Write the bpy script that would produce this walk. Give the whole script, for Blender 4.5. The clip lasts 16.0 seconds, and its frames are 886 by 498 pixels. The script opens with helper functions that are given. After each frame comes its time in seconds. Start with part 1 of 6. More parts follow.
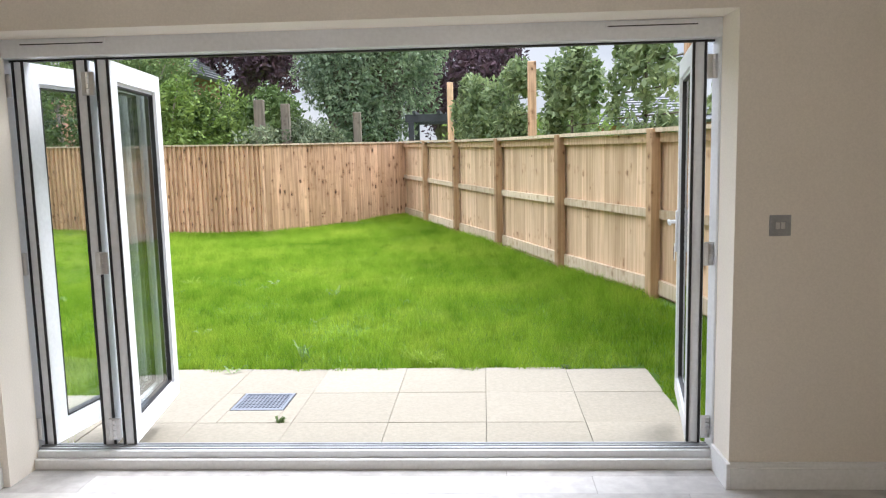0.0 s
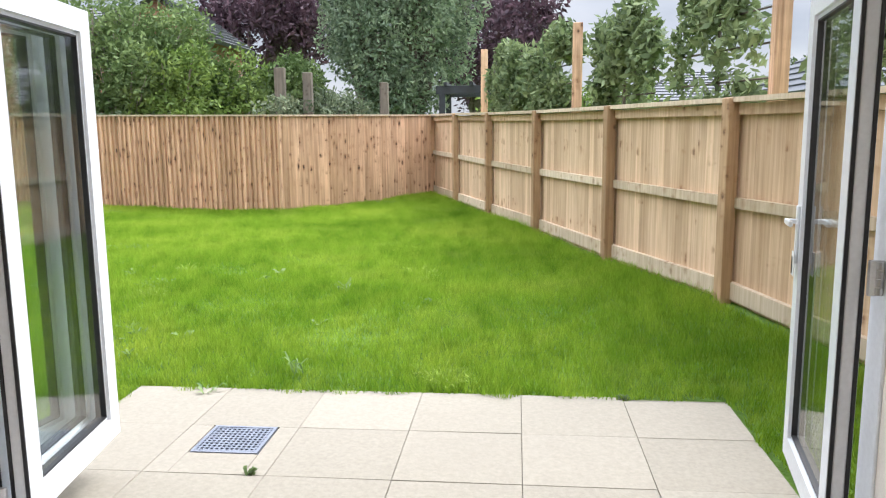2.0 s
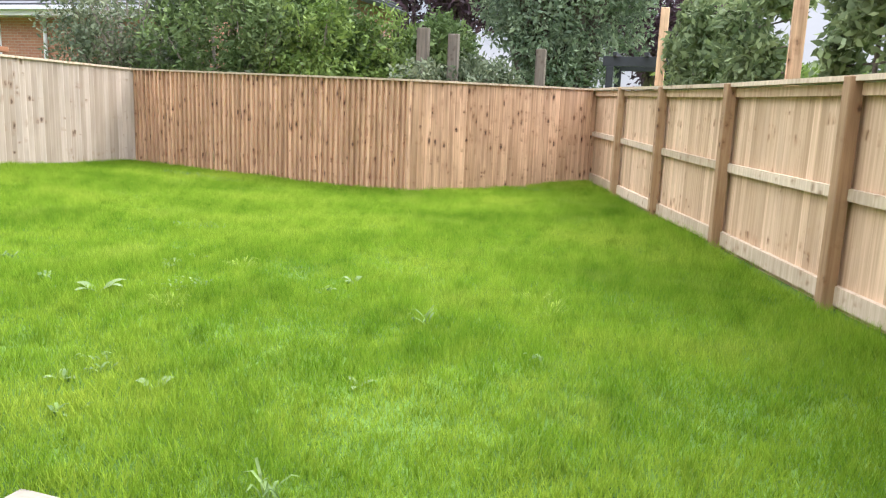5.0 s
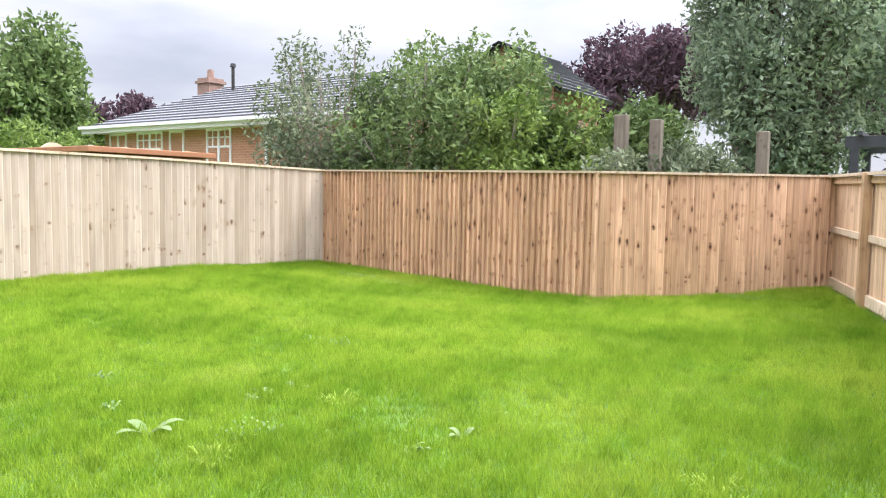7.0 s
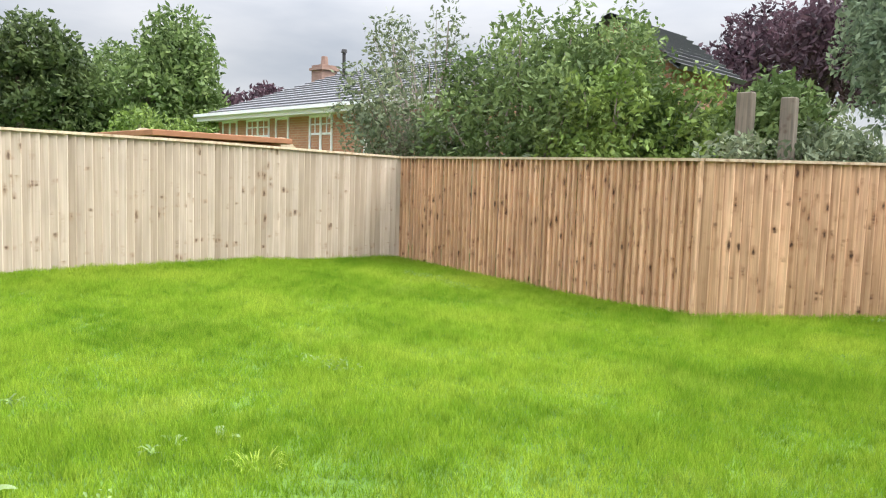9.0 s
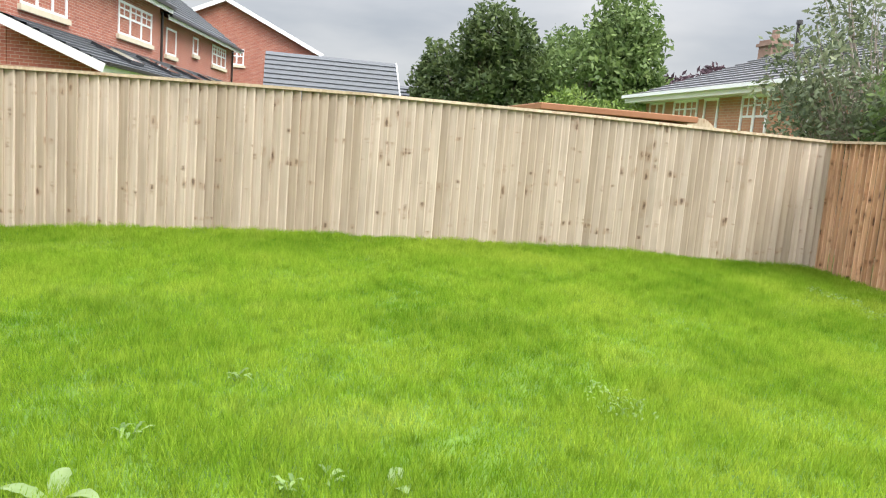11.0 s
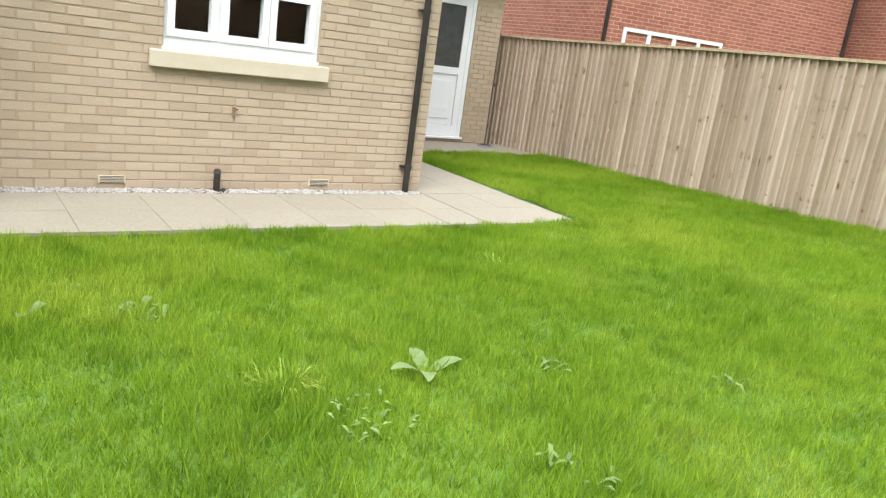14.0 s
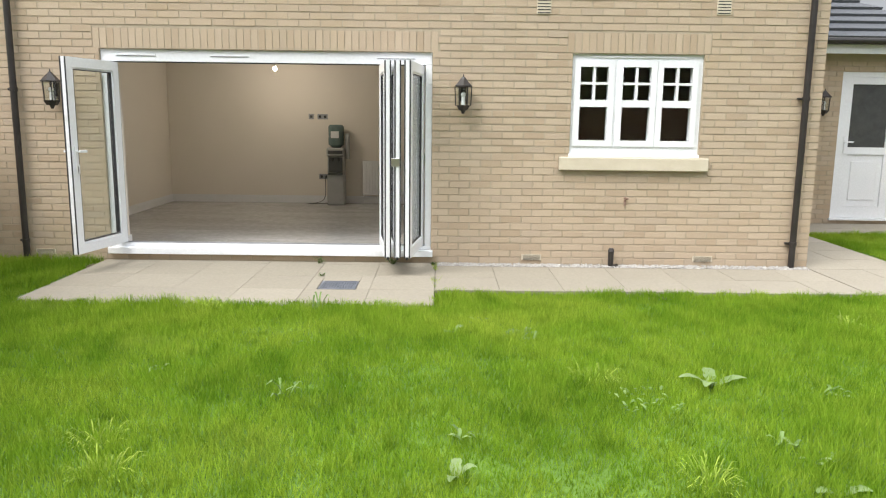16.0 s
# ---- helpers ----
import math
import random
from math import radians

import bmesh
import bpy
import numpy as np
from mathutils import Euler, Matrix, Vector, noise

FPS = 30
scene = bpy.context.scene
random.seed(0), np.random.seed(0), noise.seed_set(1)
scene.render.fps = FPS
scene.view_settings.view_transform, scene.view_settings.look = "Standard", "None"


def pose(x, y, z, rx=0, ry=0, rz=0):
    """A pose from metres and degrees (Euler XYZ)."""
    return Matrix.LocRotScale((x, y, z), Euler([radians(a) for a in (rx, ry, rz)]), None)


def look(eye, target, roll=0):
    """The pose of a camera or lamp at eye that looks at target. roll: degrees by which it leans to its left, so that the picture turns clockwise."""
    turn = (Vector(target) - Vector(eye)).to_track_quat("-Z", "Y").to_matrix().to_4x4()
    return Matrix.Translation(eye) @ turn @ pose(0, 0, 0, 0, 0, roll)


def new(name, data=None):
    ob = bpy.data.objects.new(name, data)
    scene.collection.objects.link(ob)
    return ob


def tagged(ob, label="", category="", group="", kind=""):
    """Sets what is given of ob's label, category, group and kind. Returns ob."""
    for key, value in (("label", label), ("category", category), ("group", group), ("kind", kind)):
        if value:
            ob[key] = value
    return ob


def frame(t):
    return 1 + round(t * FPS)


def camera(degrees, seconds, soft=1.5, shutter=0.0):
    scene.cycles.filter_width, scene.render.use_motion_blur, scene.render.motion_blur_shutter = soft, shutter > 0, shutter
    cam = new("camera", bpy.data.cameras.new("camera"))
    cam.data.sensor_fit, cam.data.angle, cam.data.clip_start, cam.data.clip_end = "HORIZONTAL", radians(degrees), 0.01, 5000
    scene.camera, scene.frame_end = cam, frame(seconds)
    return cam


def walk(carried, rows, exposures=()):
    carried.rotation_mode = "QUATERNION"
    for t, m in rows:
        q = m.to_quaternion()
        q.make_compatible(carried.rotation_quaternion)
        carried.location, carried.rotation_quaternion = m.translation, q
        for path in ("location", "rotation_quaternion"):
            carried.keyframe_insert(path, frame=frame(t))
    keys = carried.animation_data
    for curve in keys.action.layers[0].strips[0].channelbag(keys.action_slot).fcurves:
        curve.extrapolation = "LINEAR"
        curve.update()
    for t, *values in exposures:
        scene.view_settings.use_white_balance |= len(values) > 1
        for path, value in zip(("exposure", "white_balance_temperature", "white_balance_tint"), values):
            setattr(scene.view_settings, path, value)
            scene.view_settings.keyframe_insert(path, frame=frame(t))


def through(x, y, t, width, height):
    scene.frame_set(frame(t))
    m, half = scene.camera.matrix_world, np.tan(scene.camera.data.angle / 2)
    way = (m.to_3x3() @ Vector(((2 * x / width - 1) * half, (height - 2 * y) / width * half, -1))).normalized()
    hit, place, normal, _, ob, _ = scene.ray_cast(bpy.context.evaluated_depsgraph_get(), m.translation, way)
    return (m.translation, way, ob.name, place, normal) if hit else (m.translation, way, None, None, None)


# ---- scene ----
cam = camera(60.4, 16.0, 1.2)
PATH = [
    (0, (0.012, 0.402, 1.474), (-0.097, 2.383, 1.225), -1.3),
    (0.5, (-0.007, 0.66, 1.462), (-0.13, 2.64, 1.206), -1.4),
    (1, (-0.038, 0.959, 1.467), (-0.178, 2.936, 1.198), -1.4),
    (1.5, (-0.035, 1.274, 1.437), (-0.198, 3.246, 1.146), -1.1),
    (2, (-0.029, 1.611, 1.436), (-0.22, 3.578, 1.127), -0.5),
    (2.5, (-0.043, 1.995, 1.423), (-0.278, 3.954, 1.096), 0.3),
    (3, (-0.033, 2.39, 1.397), (-0.327, 4.337, 1.052), 0.8),
    (3.5, (-0.051, 2.802, 1.393), (-0.415, 4.734, 1.028), 1.4),
    (3.7, (-0.06, 2.967, 1.379), (-0.459, 4.89, 1.003), 1.4),
    (5.8, (-0.087, 4.572, 1.353), (-0.887, 6.376, 1.024), 2.1),
    (6, (-0.108, 4.735, 1.361), (-0.98, 6.511, 1.069), 1.9),
    (6.5, (-0.075, 5.143, 1.364), (-1.12, 6.835, 1.147), 1.5),
    (7, (-0.081, 5.602, 1.392), (-1.222, 7.238, 1.247), 1.0),
    (7.5, (-0.089, 6.101, 1.426), (-1.262, 7.716, 1.3), 0.8),
    (8, (-0.028, 6.584, 1.393), (-1.234, 8.172, 1.241), 0.8),
    (8.2, (-0.061, 6.752, 1.399), (-1.289, 8.322, 1.238), 0.9),
    (10.3, (-0.921, 8.43, 1.344), (-2.725, 9.266, 1.13), 3.9),
    (10.5, (-1.003, 8.574, 1.321), (-2.852, 9.3, 1.092), 4.2),
    (11, (-1.182, 8.937, 1.338), (-3.117, 9.364, 1.068), 4.6),
    (11.5, (-1.396, 9.241, 1.336), (-3.369, 9.348, 1.026), 5.0),
    (12, (-1.556, 9.568, 1.344), (-3.513, 9.338, 1.0), 5.3),
    (12.5, (-1.7, 9.916, 1.382), (-3.581, 9.35, 1.009), 6.1),
    (13, (-1.933, 10.194, 1.348), (-3.7, 9.345, 0.953), 7.2),
    (13.5, (-2.102, 10.452, 1.352), (-3.632, 9.24, 0.914), 8.5),
    (14, (-2.156, 10.758, 1.383), (-3.273, 9.182, 0.866), 8.0),
    (14.5, (-2.188, 11.13, 1.364), (-2.899, 9.345, 0.809), 5.2),
    (15, (-2.307, 11.546, 1.383), (-2.734, 9.656, 0.887), 2.9),
    (15.5, (-2.368, 11.938, 1.419), (-2.581, 9.994, 1.002), 1.7),
    (16, (-2.431, 12.282, 1.438), (-2.439, 10.312, 1.094), 0.7),
]
walk(cam, [(t, look(eye, target, roll)) for t, eye, target, roll in PATH],
     [(0.0, 1.05, 6000, 13), (2.5, 0.95, 6050, 13), (4.5, 1.03, 6100, 15), (6.8, 1.2, 6150, 17), (8.2, 1.05, 6300, 13), (11.0, 0.87, 6500, 10), (13.5, 0.68, 6450, 9), (16.0, 0.52, 6500, 10)])

# ---- world, sun, exposure ----
world = bpy.data.worlds.new("overcast_sky")
scene.world = world
world.use_nodes = True
wn, wl = world.node_tree.nodes, world.node_tree.links
wn.clear()
w_out = wn.new("ShaderNodeOutputWorld")
w_bg = wn.new("ShaderNodeBackground")
w_sky = wn.new("ShaderNodeTexSky")
w_sky.sky_type = "NISHITA"
w_sky.sun_disc = False
w_sky.sun_elevation, w_sky.sun_rotation = radians(53), radians(49)
w_bg2 = wn.new("ShaderNodeBackground")
w_bg2.inputs[1].default_value = 0.10
wl.new(w_sky.outputs[0], w_bg2.inputs[0])
w_tc = wn.new("ShaderNodeTexCoord")
w_sep = wn.new("ShaderNodeSeparateXYZ")
wl.new(w_tc.outputs["Generated"], w_sep.inputs[0])
# overcast: brighter towards the zenith, broken by soft cloud
w_grad = wn.new("ShaderNodeMapRange")
w_grad.interpolation_type = "SMOOTHSTEP"
w_grad.inputs[1].default_value, w_grad.inputs[2].default_value = 0.12, 0.9
w_grad.inputs[3].default_value, w_grad.inputs[4].default_value = 0.41, 3.05
wl.new(w_sep.outputs[2], w_grad.inputs[0])
w_map = wn.new("ShaderNodeMapping")
w_map.inputs["Scale"].default_value = (2.0, 2.0, 7.0)
wl.new(w_tc.outputs["Generated"], w_map.inputs[0])
w_noise = wn.new("ShaderNodeTexNoise")
w_noise.inputs["Scale"].default_value = 1.6
w_noise.inputs["Detail"].default_value = 5.0
wl.new(w_map.outputs[0], w_noise.inputs["Vector"])
w_ramp = wn.new("ShaderNodeValToRGB")
w_ramp.color_ramp.elements[0].position, w_ramp.color_ramp.elements[1].position = 0.33, 0.62
w_ramp.color_ramp.elements[0].color = (0.66, 0.70, 0.76, 1)
w_ramp.color_ramp.elements[1].color = (0.98, 0.985, 1.0, 1)
wl.new(w_noise.outputs[0], w_ramp.inputs[0])
w_bg.inputs[1].default_value = 1.0
wl.new(w_ramp.outputs[0], w_bg.inputs[0])
wl.new(w_grad.outputs[0], w_bg.inputs[1])
w_mix = wn.new("ShaderNodeMixShader")
w_mix.inputs[0].default_value = 0.08
wl.new(w_bg.outputs[0], w_mix.inputs[1])
wl.new(w_bg2.outputs[0], w_mix.inputs[2])
wl.new(w_mix.outputs[0], w_out.inputs[0])

sun = new("sun", bpy.data.lights.new("sun", "SUN"))
sun.data.energy, sun.data.angle, sun.data.color = 2.5, radians(28), (1.0, 0.96, 0.9)
sun.matrix_world = look((0, 0, 30), (-7.3, -6.3, 17.0))


# ---- materials ----
def mat(name):
    m = bpy.data.materials.new(name)
    m.use_nodes = True
    nt = m.node_tree
    return m, nt.nodes, nt.links, nt.nodes["Principled BSDF"]


def coords(n, l, scale, kind="Object"):
    tc = n.new("ShaderNodeTexCoord")
    mp = n.new("ShaderNodeMapping")
    mp.inputs["Scale"].default_value = scale
    l.new(tc.outputs[kind], mp.inputs[0])
    return mp.outputs[0]


def noise_tex(n, l, vec, scale, detail=4.0, rough=0.55):
    t = n.new("ShaderNodeTexNoise")
    t.inputs["Scale"].default_value, t.inputs["Detail"].default_value, t.inputs["Roughness"].default_value = scale, detail, rough
    l.new(vec, t.inputs["Vector"])
    return t.outputs[0]


def ramp(n, l, fac, stops):
    r = n.new("ShaderNodeValToRGB")
    e = r.color_ramp.elements
    while len(e) < len(stops):
        e.new(0.5)
    for k, (p, c) in zip(e, stops):
        k.position, k.color = p, (*c, 1)
    l.new(fac, r.inputs[0])
    return r.outputs[0]


def mixc(n, l, fac, a, b, mode="MIX"):
    m = n.new("ShaderNodeMix")
    m.data_type, m.blend_type = "RGBA", mode
    for sock, v in ((m.inputs[0], fac), (m.inputs[6], a), (m.inputs[7], b)):
        if isinstance(v, (int, float)):
            sock.default_value = v
        elif isinstance(v, tuple):
            sock.default_value = (*v, 1)
        else:
            l.new(v, sock)
    return m.outputs[2]


def bump(n, l, b, height, strength, dist=0.01):
    k = n.new("ShaderNodeBump")
    k.inputs["Strength"].default_value, k.inputs["Distance"].default_value = strength, dist
    l.new(height, k.inputs["Height"])
    l.new(k.outputs[0], b.inputs["Normal"])


def plain(name, c1, c2, rough=0.6, scale=3.0, metal=0.0, bumps=0.1, fine=60.0, dist=0.003):
    """Two tones at a broad and a fine scale, with fine relief."""
    m, n, l, b = mat(name)
    v = coords(n, l, (1, 1, 1))
    a = noise_tex(n, l, v, scale)
    f = noise_tex(n, l, v, fine, 3.0)
    col = ramp(n, l, a, [(0.3, c1), (0.7, c2)])
    col = mixc(n, l, 0.25, col, ramp(n, l, f, [(0.3, tuple(x * 0.7 for x in c1)), (0.7, c2)]))
    l.new(col, b.inputs["Base Color"])
    b.inputs["Roughness"].default_value, b.inputs["Metallic"].default_value = rough, metal
    bump(n, l, b, f, bumps, dist)
    return m


def timber(name, dark, light, knots=0.6, run=(0.47, 0.56)):
    """Sawn softwood with upright grain, knots and a tone of its own for each piece."""
    m, n, l, b = mat(name)
    info = n.new("ShaderNodeObjectInfo")
    tc = n.new("ShaderNodeTexCoord")
    geo = n.new("ShaderNodeNewGeometry")
    add = n.new("ShaderNodeVectorMath")
    add.operation = "ADD"
    off = n.new("ShaderNodeCombineXYZ")
    mul = n.new("ShaderNodeMath")
    mul.operation, mul.inputs[1].default_value = "MULTIPLY", 37.0
    l.new(info.outputs["Random"], mul.inputs[0])
    l.new(mul.outputs[0], off.inputs[0]), l.new(mul.outputs[0], off.inputs[2])
    l.new(tc.outputs["Object"], add.inputs[0]), l.new(off.outputs[0], add.inputs[1])
    mp = n.new("ShaderNodeMapping")
    mp.inputs["Scale"].default_value = (28, 28, 1.3)
    l.new(add.outputs[0], mp.inputs[0])
    g = noise_tex(n, l, mp.outputs[0], 1.0, 6.0, 0.6)
    mp2 = n.new("ShaderNodeMapping")
    mp2.inputs["Scale"].default_value = (11, 11, 7.5)
    wob = n.new("ShaderNodeTexNoise")
    wob.inputs["Scale"].default_value, wob.inputs["Detail"].default_value = 38.0, 2.0
    l.new(add.outputs[0], wob.inputs["Vector"])
    wadd = n.new("ShaderNodeVectorMath")
    wadd.operation = "MULTIPLY_ADD"
    wadd.inputs[1].default_value = (0.03, 0.03, 0.03)
    l.new(wob.outputs["Color"], wadd.inputs[0]), l.new(add.outputs[0], wadd.inputs[2])
    l.new(wadd.outputs[0], mp2.inputs[0])
    vo = n.new("ShaderNodeTexVoronoi")
    vo.inputs["Scale"].default_value = 1.0
    l.new(mp2.outputs[0], vo.inputs["Vector"])
    kn = ramp(n, l, vo.outputs["Distance"], [(0.10, (1, 1, 1)), (0.20, (0.35, 0.35, 0.35)), (0.27, (0, 0, 0))])
    halo = ramp(n, l, vo.outputs["Distance"], [(0.2, (0.55, 0.55, 0.55)), (0.5, (0, 0, 0))])
    col = ramp(n, l, g, [(0.28, dark), (0.62, light)])
    tone = ramp(n, l, info.outputs["Random"], [(0.0, (0.78, 0.75, 0.70)), (0.35, (0.93, 0.91, 0.88)), (0.7, (1.0, 1.0, 1.0)), (1.0, (1.14, 1.14, 1.14))])
    col = mixc(n, l, 1.0, col, tone, "MULTIPLY")
    blot = noise_tex(n, l, add.outputs[0], 1.7, 3.0)
    col = mixc(n, l, ramp(n, l, blot, [(0.45, (0, 0, 0)), (0.75, (0.45, 0.45, 0.45))]), col, tuple(x * 0.6 for x in dark))
    # knots come in runs at one height along neighbouring boards, which were sawn from one log
    wmap = n.new("ShaderNodeMapping")
    wmap.inputs["Scale"].default_value = (1.1, 1.1, 4.2)
    l.new(geo.outputs["Position"], wmap.inputs[0])
    few = ramp(n, l, noise_tex(n, l, wmap.outputs[0], 1.3, 3.0), [(run[0], (0, 0, 0)), (run[1], (1, 1, 1))])
    col = mixc(n, l, mixc(n, l, 1.0, halo, few, "MULTIPLY"), col, (dark[0] * 0.75, dark[1] * 0.58, dark[2] * 0.45))
    km = n.new("ShaderNodeMath")
    km.operation, km.inputs[1].default_value = "MULTIPLY", knots
    l.new(mixc(n, l, 1.0, kn, few, "MULTIPLY"), km.inputs[0])
    col = mixc(n, l, km.outputs[0], col, (0.05, 0.022, 0.01))
    l.new(col, b.inputs["Base Color"])
    b.inputs["Roughness"].default_value = 0.8
    bump(n, l, b, g, 0.35, 0.004)
    return m


def per_piece(name, tones, rough=0.85, island=True, stain=(0.3, 0.25, 0.18), grain=90.0, stain_at=(0.55, 0.8)):
    """Brick, slab or tile: a tone for each piece, grain and stains."""
    m, n, l, b = mat(name)
    if island:
        r = n.new("ShaderNodeNewGeometry").outputs["Random Per Island"]
    else:
        r = n.new("ShaderNodeObjectInfo").outputs["Random"]
    col = ramp(n, l, r, [(i / (len(tones) - 1), c) for i, c in enumerate(tones)])
    gpos = n.new("ShaderNodeNewGeometry").outputs["Position"]
    f = noise_tex(n, l, gpos, grain, 4.0)
    big = noise_tex(n, l, gpos, 1.3, 4.0)
    col = mixc(n, l, 0.35, col, ramp(n, l, f, [(0.3, tuple(x * 0.6 for x in tones[0])), (0.7, tones[-1])]))
    col = mixc(n, l, ramp(n, l, big, [(stain_at[0], (0, 0, 0)), (stain_at[1], (0.5, 0.5, 0.5))]), col, stain)
    l.new(col, b.inputs["Base Color"])
    b.inputs["Roughness"].default_value = rough
    bump(n, l, b, f, 0.4, 0.004)
    return m


def brickwork(name, tones, mortar, axis="x"):
    """Far brickwork, too small to build brick by brick."""
    m, n, l, b = mat(name)
    tc = n.new("ShaderNodeTexCoord")
    sep = n.new("ShaderNodeSeparateXYZ")
    comb = n.new("ShaderNodeCombineXYZ")
    l.new(tc.outputs["Object"], sep.inputs[0])
    addm = n.new("ShaderNodeMath")
    addm.operation = "ADD"
    l.new(sep.outputs[0], addm.inputs[0]), l.new(sep.outputs[1], addm.inputs[1])
    l.new(addm.outputs[0], comb.inputs[0]), l.new(sep.outputs[2], comb.inputs[1])
    br = n.new("ShaderNodeTexBrick")
    br.inputs["Scale"].default_value = 1.0
    br.inputs["Brick Width"].default_value, br.inputs["Row Height"].default_value = 0.225, 0.075
    br.inputs["Mortar Size"].default_value, br.inputs["Mortar Smooth"].default_value = 0.006, 0.1
    br.inputs["Color1"].default_value, br.inputs["Color2"].default_value = (*tones[0], 1), (*tones[1], 1)
    br.inputs["Mortar"].default_value = (*mortar, 1)
    br.inputs["Bias"].default_value = -0.1
    l.new(comb.outputs[0], br.inputs["Vector"])
    f = noise_tex(n, l, tc.outputs["Object"], 2.0, 5.0)
    col = mixc(n, l, ramp(n, l, f, [(0.4, (0, 0, 0)), (0.8, (0.5, 0.5, 0.5))]), br.outputs[0], tuple(x * 0.6 for x in tones[0]))
    l.new(col, b.inputs["Base Color"])
    b.inputs["Roughness"].default_value = 0.9
    bump(n, l, b, br.outputs["Fac"], -0.3, 0.008)
    return m


def leafy(name, dark, light, through=0.3, scale=1.2, pos=1.0):
    m, n, l, b = mat(name)
    n.remove(b)
    geo = n.new("ShaderNodeNewGeometry")
    a = noise_tex(n, l, geo.outputs["Position"], scale, 3.0)
    col = ramp(n, l, a, [(0.3, dark), (0.7, light)])
    tone = ramp(n, l, geo.outputs["Random Per Island"], [(0.0, (0.55, 0.6, 0.6)), (1.0, (1.3, 1.25, 1.2))])
    col = mixc(n, l, 1.0, col, tone, "MULTIPLY")
    d = n.new("ShaderNodeBsdfPrincipled")
    d.inputs["Roughness"].default_value = 0.6
    d.inputs["Specular IOR Level"].default_value = 0.2
    t = n.new("ShaderNodeBsdfTranslucent")
    mx = n.new("ShaderNodeMixShader")
    mx.inputs[0].default_value = through
    l.new(col, d.inputs["Base Color"]), l.new(col, t.inputs[0])
    l.new(d.outputs[0], mx.inputs[1]), l.new(t.outputs[0], mx.inputs[2])
    l.new(mx.outputs[0], n["Material Output"].inputs[0])
    return m


def glassy(name, tint=(0.95, 0.98, 0.965), gloss=0.02):
    """Window glass as a thin sheet: clear, with a mirror image that grows at a glancing angle."""
    m, n, l, b = mat(name)
    n.remove(b)
    tr = n.new("ShaderNodeBsdfTransparent")
    tr.inputs[0].default_value = (*tint, 1)
    gl = n.new("ShaderNodeBsdfGlossy")
    gl.inputs["Roughness"].default_value = gloss
    lw = n.new("ShaderNodeLayerWeight")
    pw = n.new("ShaderNodeMath")
    pw.operation, pw.inputs[1].default_value = "POWER", 4.0
    l.new(lw.outputs["Facing"], pw.inputs[0])
    fr = n.new("ShaderNodeMapRange")
    fr.inputs[3].default_value, fr.inputs[4].default_value = 0.05, 0.9
    l.new(pw.outputs[0], fr.inputs[0])
    mx = n.new("ShaderNodeMixShader")
    l.new(fr.outputs[0], mx.inputs[0]), l.new(tr.outputs[0], mx.inputs[1]), l.new(gl.outputs[0], mx.inputs[2])
    l.new(mx.outputs[0], n["Material Output"].inputs[0])
    return m


def grass_mat(name):
    m, n, l, b = mat(name)
    n.remove(b)
    geo = n.new("ShaderNodeNewGeometry")
    a = noise_tex(n, l, geo.outputs["Position"], 0.55, 4.0)
    f = noise_tex(n, l, geo.outputs["Position"], 4.5, 3.0)
    col = ramp(n, l, a, [(0.32, GRASS[0]), (0.5, GRASS[1]), (0.68, GRASS[2])])
    col = mixc(n, l, ramp(n, l, f, [(0.4, (0, 0, 0)), (0.75, (0.6, 0.6, 0.6))]), col, GRASS[2])
    # darker lush clumps a hand wide, and straw-coloured thin places
    cl = noise_tex(n, l, geo.outputs["Position"], 4.6, 5.0, 0.65)
    col = mixc(n, l, ramp(n, l, cl, [(0.34, (0.55, 0.55, 0.55)), (0.48, (0, 0, 0))]), col, tuple(x * 0.66 for x in GRASS[0]))
    dry = noise_tex(n, l, geo.outputs["Position"], 0.9, 4.0, 0.6)
    col = mixc(n, l, ramp(n, l, dry, [(0.58, (0, 0, 0)), (0.74, (0.38, 0.38, 0.38))]), col, (0.42, 0.50, 0.10))
    tone = ramp(n, l, geo.outputs["Random Per Island"], [(0.0, (0.62, 0.67, 0.62)), (0.85, (1.15, 1.1, 1.1)), (1.0, (1.35, 1.15, 1.5))])
    col = mixc(n, l, 1.0, col, tone, "MULTIPLY")
    d = n.new("ShaderNodeBsdfDiffuse")
    t = n.new("ShaderNodeBsdfTranslucent")
    mx = n.new("ShaderNodeMixShader")
    mx.inputs[0].default_value = 0.45
    l.new(col, d.inputs[0]), l.new(col, t.inputs[0])
    l.new(d.outputs[0], mx.inputs[1]), l.new(t.outputs[0], mx.inputs[2])
    l.new(mx.outputs[0], n["Material Output"].inputs[0])
    return m


GRASS = ((0.128, 0.258, 0.018), (0.22, 0.372, 0.031), (0.345, 0.465, 0.055))
M_grass = grass_mat("grass_blades")
M_soil = plain("soil_and_thatch", (0.06, 0.13, 0.012), (0.11, 0.20, 0.018), 0.95, 1.5, 0, 0.5, 40, 0.02)
M_fence_pale = timber("pale_weathered_softwood", (0.40, 0.325, 0.25), (0.54, 0.455, 0.37), 0.75, (0.54, 0.62))
M_fence_warm = timber("orange_treated_softwood", (0.33, 0.188, 0.105), (0.70, 0.46, 0.29), 1.0)
M_fence_new = timber("fresh_sawn_softwood", (0.44, 0.29, 0.165), (0.68, 0.50, 0.335), 0.55, (0.55, 0.62))
M_post = timber("brown_treated_post_timber", (0.29, 0.175, 0.09), (0.47, 0.315, 0.18), 0.8)
